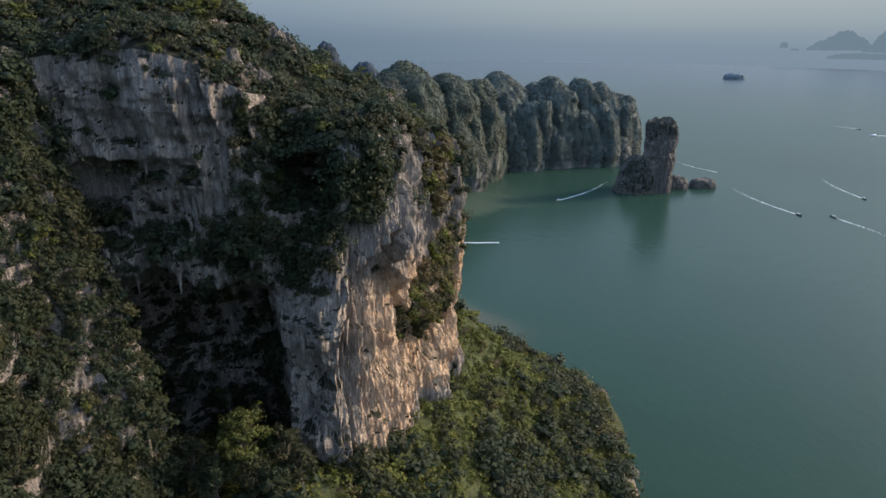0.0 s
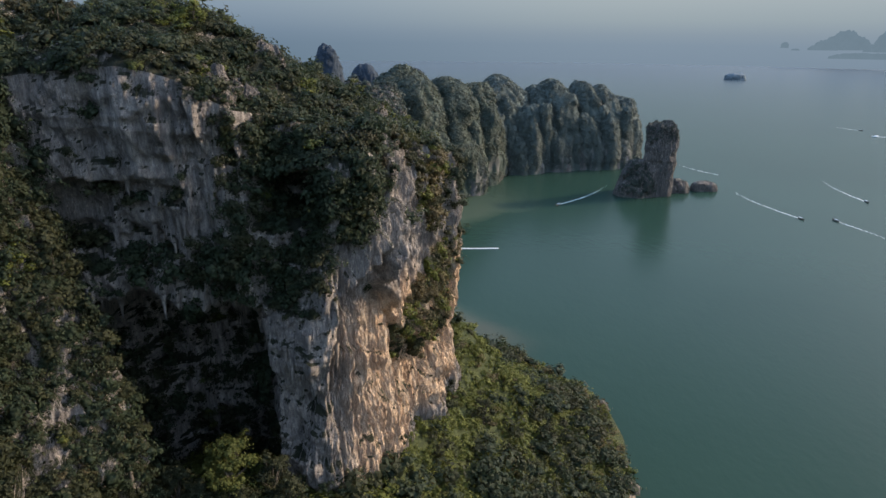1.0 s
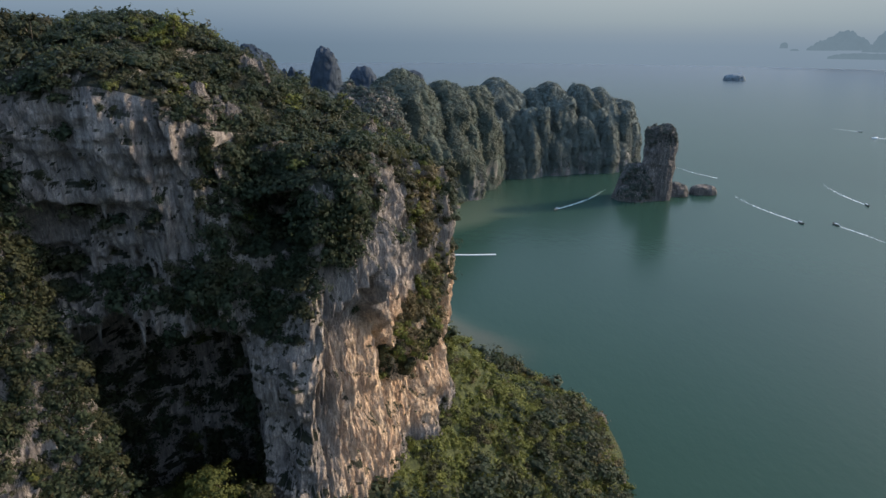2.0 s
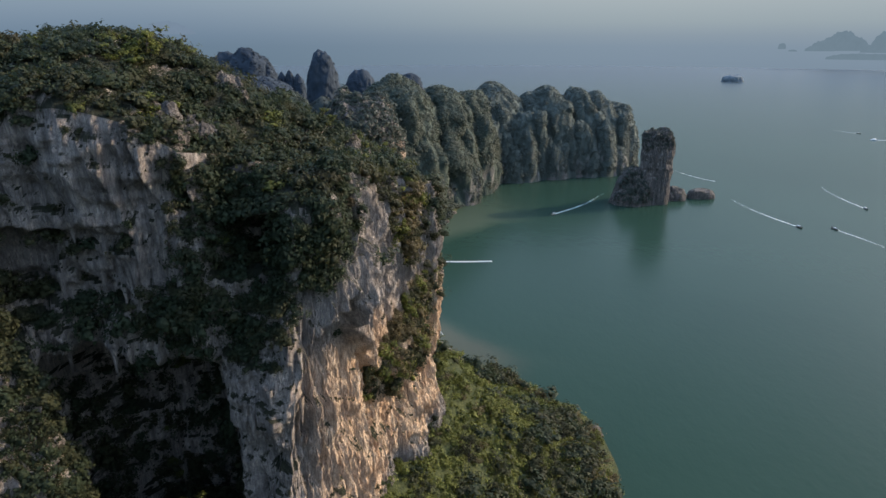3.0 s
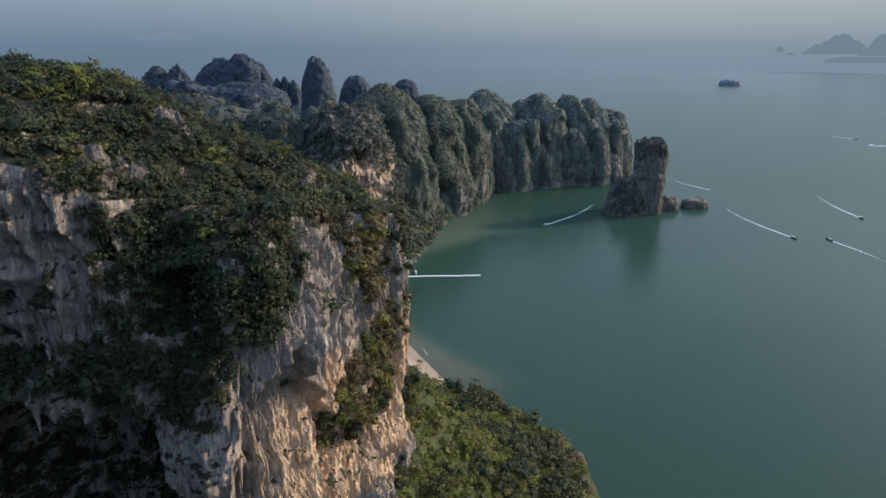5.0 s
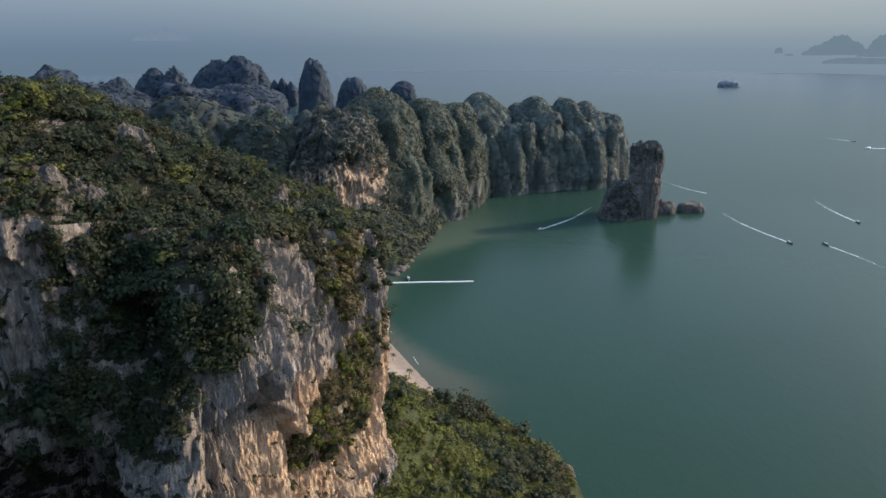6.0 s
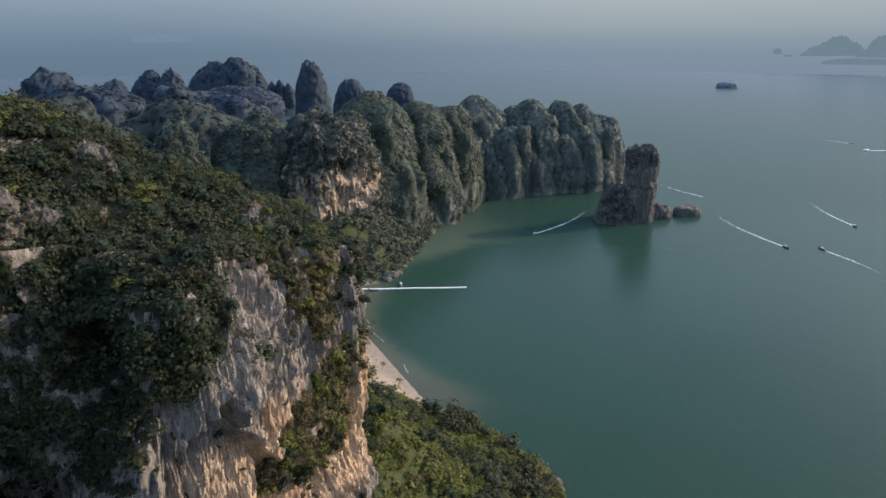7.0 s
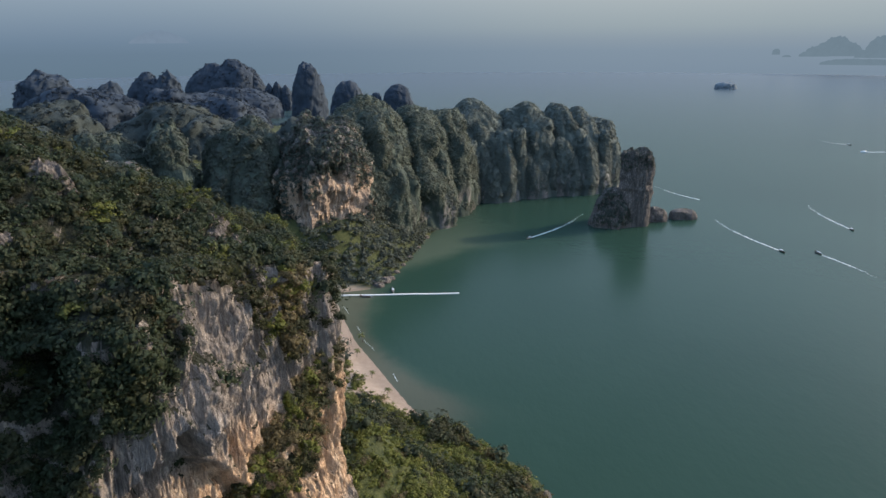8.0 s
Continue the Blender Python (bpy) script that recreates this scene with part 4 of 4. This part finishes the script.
# ---- far hills and islands ----
FAR = "hazy blue karst mountain far across the land"
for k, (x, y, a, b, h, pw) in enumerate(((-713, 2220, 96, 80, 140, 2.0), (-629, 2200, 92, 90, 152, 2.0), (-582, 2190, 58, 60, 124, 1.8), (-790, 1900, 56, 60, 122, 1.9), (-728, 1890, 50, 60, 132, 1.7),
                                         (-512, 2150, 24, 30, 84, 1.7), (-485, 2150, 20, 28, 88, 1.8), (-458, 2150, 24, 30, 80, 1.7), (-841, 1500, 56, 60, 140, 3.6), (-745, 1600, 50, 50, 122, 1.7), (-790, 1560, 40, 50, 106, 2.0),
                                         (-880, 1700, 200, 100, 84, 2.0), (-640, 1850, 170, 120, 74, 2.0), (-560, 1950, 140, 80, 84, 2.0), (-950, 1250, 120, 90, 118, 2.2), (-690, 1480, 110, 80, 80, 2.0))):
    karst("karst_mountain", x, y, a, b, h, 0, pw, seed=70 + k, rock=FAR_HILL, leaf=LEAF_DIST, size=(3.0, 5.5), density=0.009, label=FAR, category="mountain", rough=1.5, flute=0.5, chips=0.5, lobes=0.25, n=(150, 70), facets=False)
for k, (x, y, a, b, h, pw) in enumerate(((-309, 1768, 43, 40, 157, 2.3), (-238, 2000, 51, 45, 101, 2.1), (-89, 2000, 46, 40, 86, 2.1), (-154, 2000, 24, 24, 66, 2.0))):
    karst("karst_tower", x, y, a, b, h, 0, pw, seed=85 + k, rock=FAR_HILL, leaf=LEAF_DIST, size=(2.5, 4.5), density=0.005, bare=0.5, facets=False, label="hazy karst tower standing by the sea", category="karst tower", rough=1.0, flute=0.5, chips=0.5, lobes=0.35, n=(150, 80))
karst("small_island", 1330, 2980, 46, 34, 30, 0, 2.4, seed=91, rough=1.6, chips=0.2, lobes=0.5, rock=ISLET, leaf=None, label="small rounded rock island far out at sea", category="island", n=(90, 30))
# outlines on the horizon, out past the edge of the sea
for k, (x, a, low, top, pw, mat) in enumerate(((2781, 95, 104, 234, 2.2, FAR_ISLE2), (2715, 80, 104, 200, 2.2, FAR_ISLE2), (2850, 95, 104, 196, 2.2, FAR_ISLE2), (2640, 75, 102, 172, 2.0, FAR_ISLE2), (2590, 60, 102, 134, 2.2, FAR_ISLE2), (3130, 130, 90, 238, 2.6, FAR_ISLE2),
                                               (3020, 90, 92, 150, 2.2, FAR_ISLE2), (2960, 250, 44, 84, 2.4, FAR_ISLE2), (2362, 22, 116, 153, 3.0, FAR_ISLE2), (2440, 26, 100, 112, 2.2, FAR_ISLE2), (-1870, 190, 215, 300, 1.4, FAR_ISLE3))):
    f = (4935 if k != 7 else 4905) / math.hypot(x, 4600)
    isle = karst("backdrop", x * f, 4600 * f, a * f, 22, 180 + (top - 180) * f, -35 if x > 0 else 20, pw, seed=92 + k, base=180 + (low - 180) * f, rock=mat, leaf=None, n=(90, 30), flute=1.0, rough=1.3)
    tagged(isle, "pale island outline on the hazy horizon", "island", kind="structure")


# jagged spires of bare rock standing out of the forest on the massif
def outcrop(x, y, z, w, h, seed, turn=0):
    for k in range(3):
        a = radians(turn + 140 * k)
        s_ = (1.0, 0.7, 0.55)[k]
        ob = karst("rock_outcrop", x + math.cos(a) * w * 0.9 * (k > 0), y + math.sin(a) * w * 0.6 * (k > 0), w * s_, w * 0.7 * s_, z + h * s_ * 0.8, turn, 3.0, base=z - 6, rock=ROCK_DRY, leaf=LEAF, seed=seed + k, size=(0.7, 1.5), density=0.3, clumps=CLUMPS_MID, bare=0.62,
                   label="jagged grey limestone outcrop among the trees", category="rock", n=(70, 50), flute=2.0, rough=2.2, chips=2.0, lobes=0.5, crag=0.24 * w)
        tagged(ob, group="outcrops on the massif")


ROCK_DRY = rock_material("dry_grey_limestone", 0, 1, 0.6, 0.0, None, 0.35)
for k, (x, y, z, w, h) in enumerate(OUTCROPS):
    outcrop(x, y, z, w * 0.8, h * 0.9, 400 + 5 * k, 37 * k)


# ---- trees ----
def tube(path, radii, sides=7):
    """A tapered round limb along a path."""
    path = np.asarray(path, float)
    d = np.gradient(path, axis=0)
    d /= np.linalg.norm(d, axis=1, keepdims=True)
    x = np.cross(d, (0.3, 0.9, 0.1))
    x /= np.linalg.norm(x, axis=1, keepdims=True)
    y = np.cross(d, x)
    a = np.linspace(0, 2 * np.pi, sides, endpoint=False)[:, None, None]
    V = path[None] + (np.cos(a) * x[None] + np.sin(a) * y[None]) * np.asarray(radii)[None, :, None]
    return V.reshape(-1, 3), grid_faces(sides, len(path), True)


def join(pieces):
    v, f, base = [], [], 0
    for a, b in pieces:
        v.append(a)
        f.append(b + base)
        base += len(a)
    return np.concatenate(v), np.concatenate(f)


def make_tree(name, height, spread, seed, leaf, clumps, label, limbs=9, flat=0.7):
    """A broad tropical tree: trunk with limbs, and a crown of leaf clumps at the limbs' ends."""
    r = np.random.default_rng(seed)
    fork = height * 0.5
    bend = r.normal(size=2) * height * 0.03
    stem = [(bend[0] * t * t, bend[1] * t * t, fork * t - 2 * (t == 0)) for t in np.linspace(0, 1, 6)]
    pieces, tips = [tube(stem, np.linspace(0.035, 0.02, 6) * height)], []
    top = np.array(stem[-1])
    for k in range(limbs):
        a = 2 * np.pi * k / limbs + r.normal() * 0.3
        rise = (0.95, 0.35, 0.62, 0.15)[k % 4] * r.uniform(0.85, 1.1)
        out = spread * r.uniform(0.7, 0.95) * math.sqrt(max(0.08, 1 - rise ** 2))
        end = top + (math.cos(a) * out, math.sin(a) * out, (height - fork) * rise)
        mid = (top + end) / 2 + (0, 0, -0.06 * height)
        t = np.linspace(0, 1, 5)[:, None]
        path = top * (1 - t) ** 2 + 2 * mid * t * (1 - t) + end * t * t
        pieces.append(tube(path, np.linspace(0.014, 0.004, 5) * height, 5))
        tips += [end, end + r.normal(size=3) * spread * (0.26, 0.26, 0.1), path[3] + r.normal(size=3) * spread * (0.2, 0.2, 0.08)]
    tips = np.array(tips)
    v, f = join(pieces)
    tree = tagged(new(name), label, "tree")
    child("trunk", raw_mesh("trunk", v, f, BARK), tree)
    rad = r.uniform(0.27, 0.44, len(tips)) * spread
    cv, cf = canopy(tips, rad, UP + r.normal(size=tips.shape) * 0.2, clumps, seed, flat)
    child("crown", raw_mesh("crown", cv, cf, leaf), tree)
    return tree


def ground_at(x, y):
    return float(ground_height(np.array([[float(x)]]), np.array([[float(y)]]))[0, 0])


big = make_tree("fig_tree", 18.5, 5.6, 3, LEAF_TREE, CLUMPS_FINE, "broad yellow-green tree standing before the dark hollow", 13, 1.0)
big.matrix_world = pose(-47, 127, ground_at(-47, 127) + 4)
GULLY = ((-37, 129, 15, 4.6, LEAF, "leafy green tree at the foot of the cliff"), (-58, 126, 15, 4.6, LEAF, "dark green tree in the shade of the hollow"),
         (-53, 121, 13, 4.4, LEAF, "dark green tree in the shade of the hollow"), (-42, 120, 12, 4.6, LEAF, "dark green tree in the shade of the hollow"), (-32, 124, 13, 4.4, LEAF, "leafy green tree at the foot of the cliff"), (-50, 118, 12, 4.2, LEAF_DEEP, "dark green tree in the shade of the hollow"), (-37, 118, 11, 4.0, LEAF_DEEP, "dark green tree in the shade of the hollow"), (-62, 119, 13, 4.4, LEAF_DEEP, "dark green tree in the shade of the hollow"))
for k, (x, y, h, w, leaf, lab) in enumerate(GULLY):
    t = make_tree("tree", h, w, 4 + k, leaf, CLUMPS_TALUS, lab, 9, 1.0)
    t.matrix_world = pose(x, y, ground_at(x, y) + 1.0)
KINDS = [make_tree("tree", h, w, 30 + k, m, CLUMPS_MID, lab, 7, fl) for k, (h, w, m, lab, fl) in enumerate((
    (11, 4.2, LEAF_SUN, "round-crowned green forest tree on the slope", 0.85), (14, 4.0, LEAF, "tall dark green forest tree on the slope", 0.95),
    (9, 4.8, LEAF_SUN, "low spreading olive green tree on the slope", 0.65), (12, 3.4, LEAF_TREE, "yellow-green forest tree on the slope", 0.9)))]
SPOTS = [strew(land_grid, (grows & near_part & (Y > 100)) * 1.0, 0.0032, 77)[0], strew(cliff_v, ((S > 1.02) & (S < 2.2) & (Q > 1) & (Q < 11) & ~((Q > 5.0) & (Q < 6.0) & (S < 1.5))) * 1.25 + (Q > 0.6) * (Q < 2.2) * 0.8 * (S < 1), 0.0035, 78)[0]]
spots = np.concatenate(SPOTS)
r = np.random.default_rng(9)
for k, kind in enumerate(KINDS):
    kind["group"] = "trees of the cliff forest"
    kind.matrix_world = pose(*(spots[k] - (0, 0, 1.0)), 0, 0, 40 * k)
for k in range(4, len(spots)):
    kind = KINDS[int(r.choice((0, 0, 1, 1, 2, 2, 3)))]
    at = spots[k] - (0, 0, r.uniform(4.5, 7.5))
    copy_thing(kind, pose(*at, r.normal() * 4, r.normal() * 4, r.uniform(0, 360)) @ Matrix.Scale(r.uniform(0.7, 1.1), 4))


def make_palm(height, seed):
    r = np.random.default_rng(seed)
    tree = tagged(new("palm_tree"), "small coconut palm on the sand of the beach", "palm tree", "palms on the beach")
    t = np.linspace(0, 1, 7)
    v, f = tube(np.stack([t * t * 0.9, 0 * t, t * height - 0.4 * (t == 0)], 1), np.linspace(0.2, 0.11, 7), 6)
    child("trunk", raw_mesh("trunk", v, f, BARK), tree)
    pieces = []
    for k in range(15):
        a = 2 * np.pi * k / 15 + r.normal() * 0.2
        u = np.linspace(0, 1, 8)
        lift = r.uniform(0.1, 1.1)
        rib = np.stack([0.9 + np.cos(a) * u * 3.0, np.sin(a) * u * 3.0, height + lift * u * 1.8 - u * u * (1.6 + r.random())], 1)
        w = np.array([-np.sin(a), np.cos(a), -0.35]) * 0.42
        wid = (np.sin(np.pi * np.clip(u * 0.9 + 0.08, 0, 1)))[:, None]
        V = np.stack([rib - w * wid - (0, 0, 0.12), rib, rib + (w * (1, 1, -1)) * wid - (0, 0, 0.12)], 0)
        V[2] = rib + np.array([-w[0] * -1, w[1], w[2]]) * wid
        pieces.append((V.reshape(-1, 3), grid_faces(3, 8)))
    v, f = join(pieces)
    child("fronds", raw_mesh("fronds", v, f, LEAF_TREE), tree)
    return tree


palm = make_palm(6.0, 5)
PALM_SPOTS = ((-20, 433), (-7, 405), (5, 381), (-35, 458), (-19, 458))
palm.matrix_world = pose(-20, 433, ground_at(-20, 433))
for k, (x, y) in enumerate(PALM_SPOTS[1:]):
    copy_thing(palm, pose(x, y, ground_at(x, y), 0, 0, 70 * k) @ Matrix.Scale(0.8 + 0.12 * k, 4))


# ---- rocks ----
def boulder(x, y, z, size, seed, mat=ROCK_DARK, name="boulder", label="grey limestone boulder at the water's edge"):
    n = (28, 16)
    a = np.linspace(0, 2 * np.pi, n[0], endpoint=False)[:, None]
    p = np.linspace(-np.pi / 2, np.pi / 2, n[1])[None]
    D = np.stack([np.cos(p) * np.cos(a), np.cos(p) * np.sin(a), np.sin(p) + 0 * a], -1)
    k = 1 + 0.45 * fbm(D * 1.6 + seed * 5.1, 3, seed) + 0.12 * vnoise(np.floor(D * 3.5 + seed) + 0.5, seed)
    V = D * k[..., None] * np.array(size) + (x, y, z)
    return tagged(new(name, raw_mesh(name, V.reshape(-1, 3), grid_faces(*n, True), mat)), label, "rock", "boulders on the shore")


for k, (x, y, s0) in enumerate(((-13, 578, 5.0), (-17, 568, 4.2), (-8, 585, 3.4), (-20, 573, 5.5), (-4, 602, 2.6), (1, 622, 2.2), (6, 645, 2.8), (14, 676, 2.4), (22, 712, 3.0), (34, 757, 2.6), (48, 796, 3.0))):
    boulder(x, y, 0.6, (s0 * 1.2, s0, s0 * 0.75), 100 + k)
for k, (x, y, s0) in enumerate(((84, 229, 4.0), (86.5, 294, 3.6), (87.5, 289, 2.0), (84.5, 243, 2.6))):
    boulder(x, y, 0.3, (s0 * 0.7, s0 * 0.9, s0 * 0.5), 120 + k)

# dripstones under the lip of the hollow and on the shaded face
drip_v, drip_f = tube([(0, 0, 1), (0.05, 0, 0), (0.0, 0.06, -2), (0.06, 0, -4), (0.02, 0.03, -6.2)], (1.25, 1.05, 0.7, 0.42, 0.05), 9)
drip_v = drip_v * (1 + 0.25 * fbm(drip_v * 1.3, 2, 3)[:, None] * (1, 1, 0))
drip_mesh = raw_mesh("dripstone", drip_v, drip_f, ROCK)
r = np.random.default_rng(31)
lip = [(i, j) for i in range(0, NQ - 1) for j in range(4, 205) if 3.2 < Q[i, j] < 6.3 and 108 < Zc[i, j] < 126]
face = [(i, j) for i in range(0, NQ - 1) for j in range(4, 205) if 3.0 < Q[i, j] < 5.0 and 128 < Zc[i, j] < 152]
for n_, pool in ((16, lip), (22, face)):
    for k in r.choice(len(pool), n_, replace=False):
        i, j = pool[k]
        d = new("dripstone", drip_mesh)
        d.parent = cliff
        g = r.uniform(0.35, 0.8)
        d.matrix_local = pose(*(cliff_v[i, j] + side[i, j] * 0.5), 0, 0, r.uniform(0, 360)) @ Matrix.Diagonal((g, g, g * r.uniform(0.8, 1.7), 1))


# ---- pier ----
pier = tagged(new("floating_pier"), "long white floating pontoon pier running out from the beach", "pier")
pier.matrix_world = pose(-51, 546, 0)
bm = bmesh.new()
bmesh.ops.create_cube(bm, size=1, matrix=Matrix.Translation((0, 0, 0.35)) @ Matrix.Diagonal((2.52, 2.0, 0.6, 1)))
bmesh.ops.bevel(bm, geom=bm.edges[:], offset=0.08, segments=1, affect="EDGES")
seg = part("pontoon", bm, PONTOON, pier)
seg.location = (1.3, 0, 0)
for k in range(1, 40):
    o = seg.copy()
    scene.collection.objects.link(o)
    o.location = (1.3 + 2.6 * k, 0.029 * 2.6 * k + 0.25 * math.sin(k * 0.35), 0)
for k in range(0, 40, 5):
    bm = bmesh.new()
    bmesh.ops.create_cone(bm, cap_ends=True, segments=8, radius1=0.16, radius2=0.14, depth=4.5, matrix=Matrix.Translation((1.3 + 2.6 * k, 0.0754 * k + 1.2, -0.3)))
    part("mooring_pile", bm, HULL, pier)


# ---- boats ----
def loft(sections):
    n = len(sections[0])
    V = np.array(sections, float).reshape(-1, 3)
    return V, grid_faces(len(sections), n)


def longtail(x, y, heading, length=9.5, label="wooden long-tail boat under way with a canopy"):
    """x along the boat, bow forward."""
    boat = tagged(new("longtail_boat"), label, "boat", "boats in the bay")
    t = np.linspace(0, 1, 13)
    half = 0.95 * np.sin(np.pi * np.clip(t * 0.86 + 0.1, 0, 1)) ** 0.7
    half[-1] = 0.06
    sheer = 0.75 + 1.7 * np.clip(t - 0.62, 0, 1) ** 2 * 6
    keel = -0.25 + 1.5 * np.clip(t - 0.72, 0, 1) ** 2 * 6
    xs = (t - 0.45) * length
    secs = [[(a, -h * 0.92, s - 0.12), (a, -h, s), (a, -h * 0.85, (s + k) / 2), (a, 0, k), (a, h * 0.85, (s + k) / 2), (a, h, s), (a, h * 0.92, s - 0.12), (a, h * 0.6, max(k + 0.25, s - 0.6)), (a, -h * 0.6, max(k + 0.25, s - 0.6)), (a, -h * 0.92, s - 0.12)] for a, h, s, k in zip(xs, half, sheer, keel)]
    v, f = loft(secs)
    child("hull", raw_mesh("hull", v, f, HULL), boat, "dark varnished wooden hull")
    u = np.linspace(-1, 1, 7)
    v, f = loft([[(a, b * 0.95, 2.05 - 0.22 * b * b + dz) for b in u] for dz in (0,) for a in np.linspace(-0.30, 0.22, 6) * length])
    child("canopy", raw_mesh("canopy", np.concatenate([v, v - (0, 0, 0.06)]), np.concatenate([f, f[:, ::-1] + len(v)]), CANOPY), boat, "pale cloth canopy")
    for a in (-0.28, 0.2):
        for b in (-0.85, 0.85):
            v, f = tube([(a * length, b, 0.5), (a * length, b, 1.3), (a * length, b, 1.95)], (0.04, 0.04, 0.04), 6)
            child("post", raw_mesh("post", v, f, BARK), boat)
    v, f = tube([(-0.40 * length, 0, 1.15), (-0.5 * length, 0, 0.75), (-0.66 * length, 0, -0.1)], (0.22, 0.07, 0.05), 8)
    motor = child("motor", raw_mesh("motor", v, f, PONTOON), boat, "engine with a long propeller shaft")
    v, f = tube([(-0.66 * length, -0.25, -0.1), (-0.665 * length, 0, -0.12), (-0.66 * length, 0.25, -0.1)], (0.02, 0.09, 0.02), 6)
    child("propeller", raw_mesh("propeller", v, f, HULL), motor)
    boat.matrix_world = pose(x, y, 0, 0, 0, heading)
    return boat


def speedboat(x, y, heading, length=13.0):
    boat = tagged(new("speedboat"), "white cabin speedboat under way", "boat", "boats in the bay")
    t = np.linspace(0, 1, 11)
    half = np.where(t < 0.6, 1.6, 1.6 * np.sqrt(np.clip(1 - ((t - 0.6) / 0.41) ** 2, 0.001, 1)))
    xs = (t - 0.5) * length
    sh = 1.2 + 0.5 * t
    secs = [[(a, 0, s), (a, -h, s), (a, -h * 0.9, 0.4), (a, 0, -0.4 + 0.9 * q_ ** 4), (a, h * 0.9, 0.4), (a, h, s), (a, 0, s)] for a, h, s, q_ in zip(xs, half, sh, t)]
    v, f = loft(secs)
    child("hull", raw_mesh("hull", v, f, HULL_WHITE), boat)
    secs = [[(a * length, -w_, 1.3), (a * length, -w_ * 0.85, h_), (a * length, w_ * 0.85, h_), (a * length, w_, 1.3)] for a, w_, h_ in ((-0.32, 1.3, 1.4), (-0.30, 1.3, 2.9), (0.08, 1.3, 3.0), (0.2, 1.1, 1.7))]
    v, f = loft(secs)
    cabin = child("cabin", raw_mesh("cabin", v, f, HULL_WHITE), boat)
    v, f = loft([[(0.085 * length, -1.0, 2.8), (0.085 * length, 1.0, 2.8)], [(0.19 * length, -0.85, 1.85), (0.19 * length, 0.85, 1.85)]])
    child("windscreen", raw_mesh("windscreen", v + (0.05, 0, 0.04), f, HULL), cabin, "dark tinted windscreen")
    for b in (-0.6, 0.6):
        bm = bmesh.new()
        bmesh.ops.create_cube(bm, size=1, matrix=Matrix.Translation((-0.53 * length, b, 0.9)) @ Matrix.Diagonal((0.6, 0.45, 1.3, 1)))
        bmesh.ops.bevel(bm, geom=bm.edges[:], offset=0.1, segments=2, affect="EDGES")
        part("outboard", bm, HULL, boat)
    boat.matrix_world = pose(x, y, 0, 0, 0, heading)
    return boat


def foam_flecks(points, width, seed, size):
    """Thin broken foam: small uneven patches on the water round a line of points."""
    r = np.random.default_rng(seed)
    n = len(points)
    a = np.linspace(0, 2 * np.pi, 6, endpoint=False)
    s = size * r.uniform(0.5, 1.4, n)
    c = points + np.stack([r.normal(size=n) * width, r.normal(size=n) * width, r.uniform(0.03, 0.06, n)], 1)
    rr = s[:, None] * r.uniform(0.6, 1.2, (n, 6))
    V = np.stack([c[:, 0:1] + rr * np.cos(a), c[:, 1:2] + rr * np.sin(a), c[:, 2:3] + 0 * rr], -1)
    V = np.concatenate([V, (c + (0, 0, 0.05))[:, None]], 1)
    k = np.arange(n)[:, None] * 7
    f = np.concatenate([np.concatenate([k + i, k + (i + 1) % 6, k + 6], 1) for i in range(6)])
    return V.reshape(-1, 3), f


def wake(boat, tail, seed, core=1.0, curve=0.0, bare=0.0):
    """The white wake behind a boat, thinning out towards its tail."""
    r = np.random.default_rng(seed)
    a, b = np.array([*boat, 0.0]), np.array([*tail, 0.0])
    length = np.linalg.norm(b - a)
    t = np.sort(r.random(int(length * 6)) ** 1.35)
    t = bare + (1 - bare) * t
    n = np.array([-(b - a)[1], (b - a)[0], 0]) / length
    keep = r.random(len(t)) < np.clip(1.2 - 1.25 * t, 0.02, 1)
    t = t[keep]
    sidew = r.choice((-1, 1), len(t))[:, None] * (0.25 + 0.9 * t[:, None]) * core
    p = a + (b - a) * t[:, None] + n * (np.sin(t * 3.1) * curve)[:, None] + n * sidew
    v, f = foam_flecks(p, 0.24 * core, seed, 0.42 * core)
    return tagged(new("wake", raw_mesh("wake", v, f, FOAM, True)), "white foaming boat wake trailing across the water", "wake", "boat wakes", "stuff")


def heading(a, b):
    return math.degrees(math.atan2(a[1] - b[1], a[0] - b[0]))


TRIPS = (((383, 660), (366, 785), 1.0, 6), ((502, 735), (516, 850), 1.0, 5), ((418, 643), (431, 572), 0.9, 2), ((137, 711), (217, 815), 1.0, -7), ((873, 1345), (845, 1400), 1.2, 0))
for k, (b, e, core, bend) in enumerate(TRIPS):
    h = heading(b, e)
    longtail(b[0] + 5 * math.cos(radians(h)), b[1] + 5 * math.sin(radians(h)), h)
    wake(b, e, 200 + k, core, bend)
speedboat(848, 1250, 178)
wake((856, 1250), (1000, 1248), 210, 1.7)
wake((394, 870), (355, 975), 211, 0.9, 8, 0.1)
longtail(-4, 556, 100, 9.5, "wooden long-tail boat moored beside the pier")
longtail(-26, 543, 170, 9.5, "wooden long-tail boat moored beside the pier")

# lines of small surf along the beach
for k, (y0, y1, shift) in enumerate(((402, 412, 6.0), (446, 462, 7.0), (468, 484, 6.5), (508, 524, 5.0))):
    yy = np.random.default_rng(300 + k).uniform(y0, y1, 60)
    p = np.stack([along(SHORE, yy) + shift + 0.8 * np.sin(yy / 5), yy, 0 * yy], 1)
    v, f = foam_flecks(p, 0.17, 310 + k, 0.15)
    tagged(new("surf", raw_mesh("surf", v, f, FOAM, True)), "thin white line of surf along the sand", "surf", "surf lines", "stuff")
